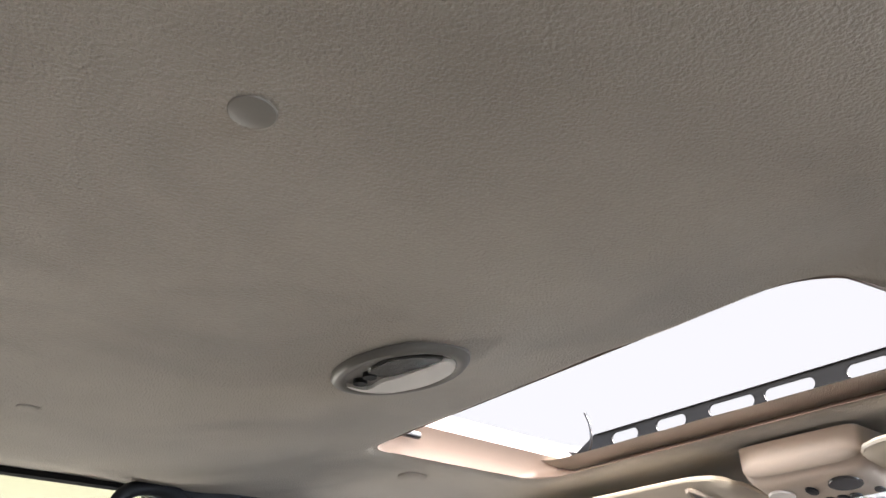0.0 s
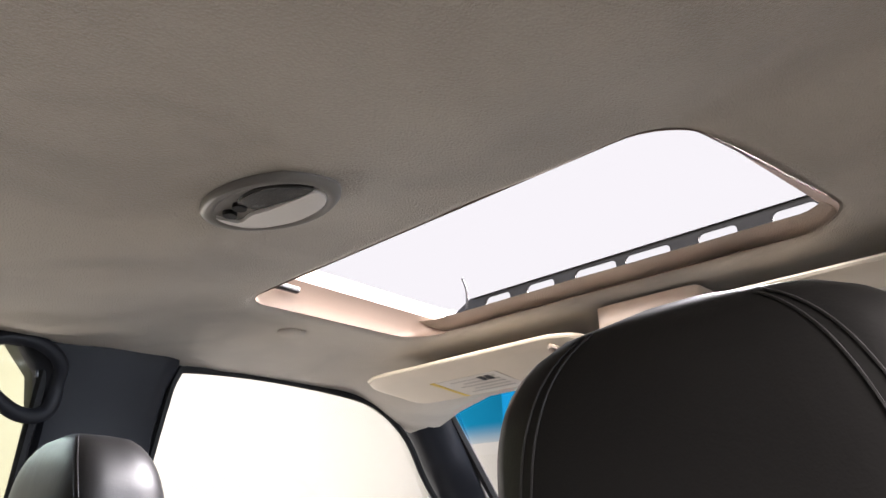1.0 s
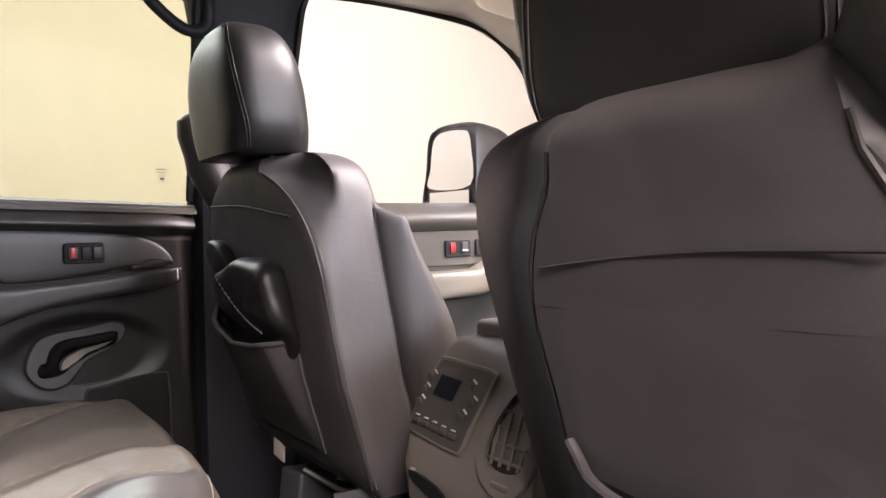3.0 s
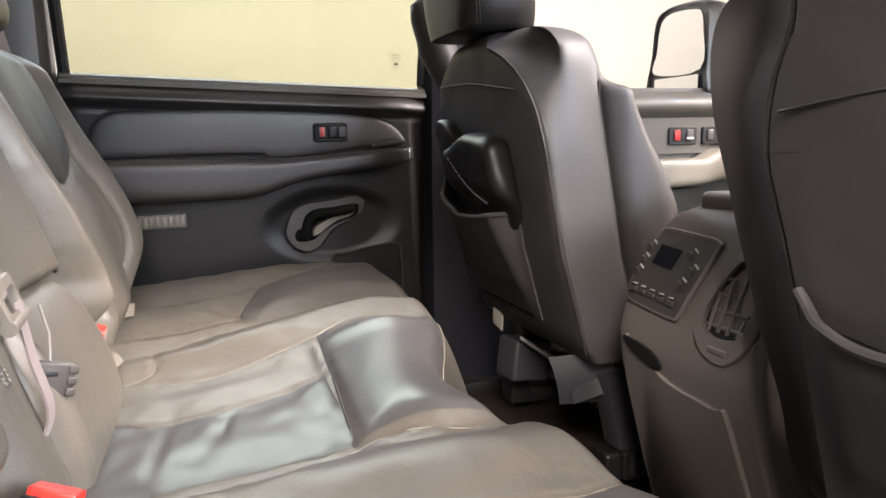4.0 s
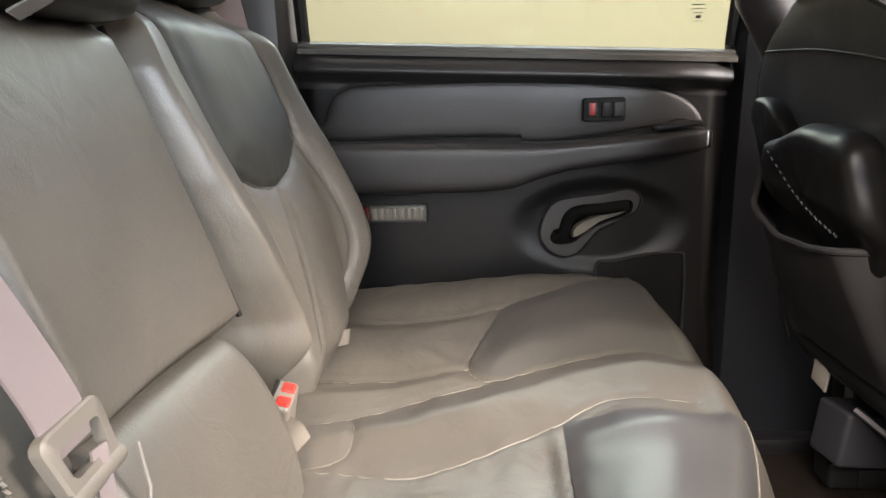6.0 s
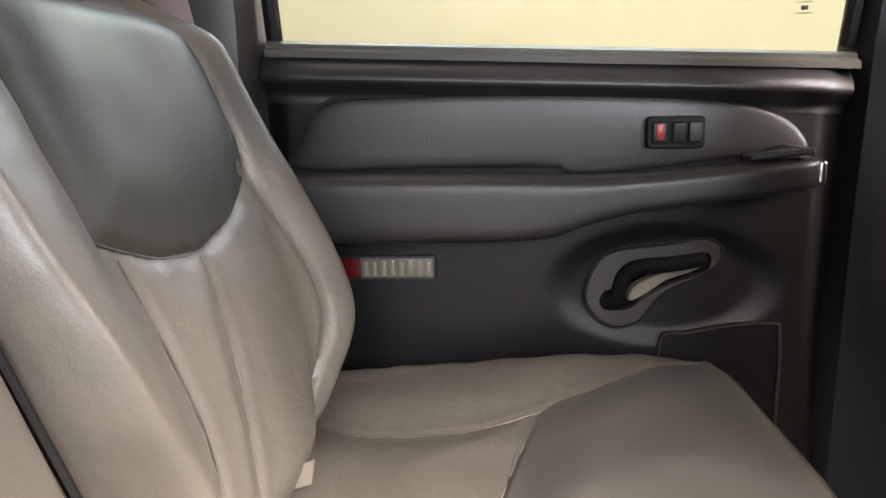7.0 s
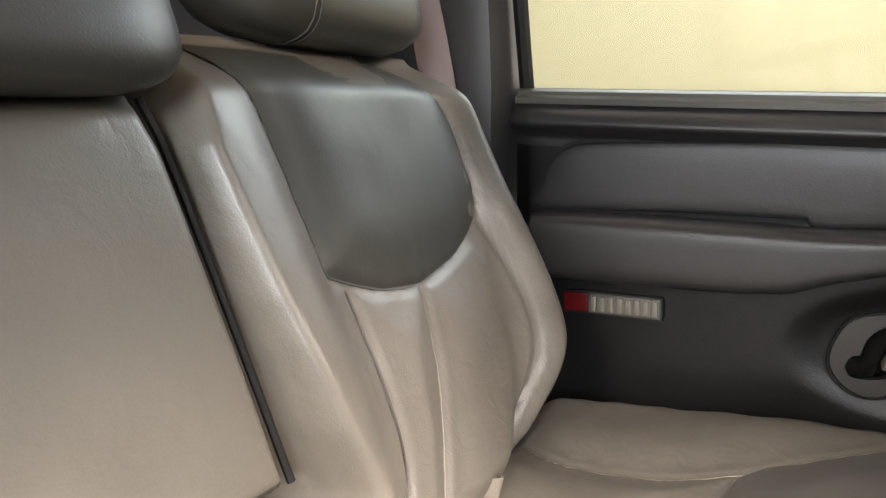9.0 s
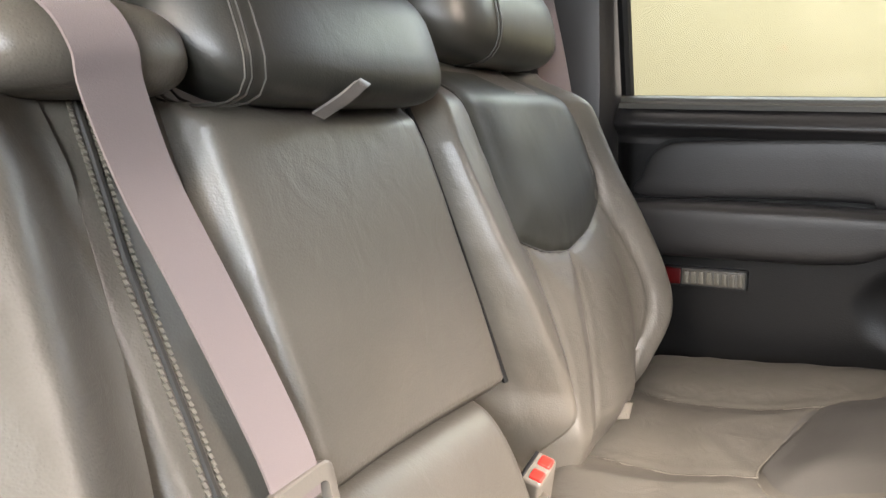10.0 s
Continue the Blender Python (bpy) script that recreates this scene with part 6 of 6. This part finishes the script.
# towing mirror outside the front door
mi = thing("towing_mirror", "black extended towing mirror outside the front window", "wing mirror", at=(1.56, 1.0, 0.72))
MW = lambda u, v, h: Vector((1.525 - h + 0.05 * (0.83 - u), u + 0.13, v))
ho = flat2([(0.735, 0.695), (0.72, 0.76), (0.715, 0.87), (0.722, 0.915), (0.75, 0.93), (0.83, 0.935), (0.885, 0.930), (0.92, 0.905), (0.935, 0.82), (0.945, 0.695)], 5, True)
rings = []
for s, h in ((0.9, -0.12), (0.98, -0.09), (1.06, -0.03), (1.07, 0.0), (1.03, 0.012), (1.0, 0.012), (0.985, 0.004)):
    rings.append([MW(0.83 + (a - 0.83) * s, 0.81 + (b - 0.81) * s, h) for a, b in ho])
part("housing", loft(rings), "plastic", mi, "black plastic mirror housing", 1.0)
part("upper_glass", plate(flat2([(0.742, 0.765), (0.735, 0.87), (0.742, 0.905), (0.76, 0.917), (0.83, 0.923), (0.88, 0.916), (0.905, 0.89), (0.918, 0.82), (0.925, 0.765)], 4, True), lambda u, v, h: MW(u, v, 0.008 + h), 0.004), "mirror", mi, "main mirror glass")
part("lower_glass", plate([(0.75, 0.705), (0.748, 0.752), (0.925, 0.752), (0.928, 0.705)], lambda u, v, h: MW(u, v, 0.008 + h), 0.004), "mirror", mi, "small wide-angle mirror glass")
part("arm", joined(rbox(0.03, 0.30, 0.022, 0.008, 2, pose(1.62, 0.93, 0.815, -2, 0, -25)), rbox(0.03, 0.30, 0.022, 0.008, 2, pose(1.62, 0.93, 0.745, -2, 0, -25))), "slate_plastic", mi, "grey telescopic arms")
part("bracket", rbox(0.09, 0.06, 0.16, 0.02, 3, pose(1.70, 0.875, 0.775, 0, 0, -10)), "plastic", mi)
# steering wheel beyond the driver's seat
swl = thing("steering_wheel", "dark leather steering wheel", "steering wheel", at=(1.55, 0.46, 0.65))
SM = pose(1.56, 0.455, 0.66, 0, -62, 0)
part("rim", tube([SM @ Vector((0.185 * math.cos(2 * math.pi * k / 40), 0.185 * math.sin(2 * math.pi * k / 40), 0)) for k in range(40)], 0.015, 10, True), "leather_front", swl)
part("hub", rbox(0.16, 0.18, 0.06, 0.025, 4, SM @ pose(0, 0, -0.03)), "vinyl_soft", swl)
for a in (0, 180, 250):
    part("spoke", rbox(0.14, 0.035, 0.02, 0.008, 2, SM @ pose(0, 0, 0, 0, 0, a) @ pose(0.11, 0, -0.012)), "vinyl_soft", swl)
part("column", tube([SM @ Vector((0, 0, -0.04)), (1.85, 0.455, 0.5)], 0.045, 12), "vinyl_soft", swl)
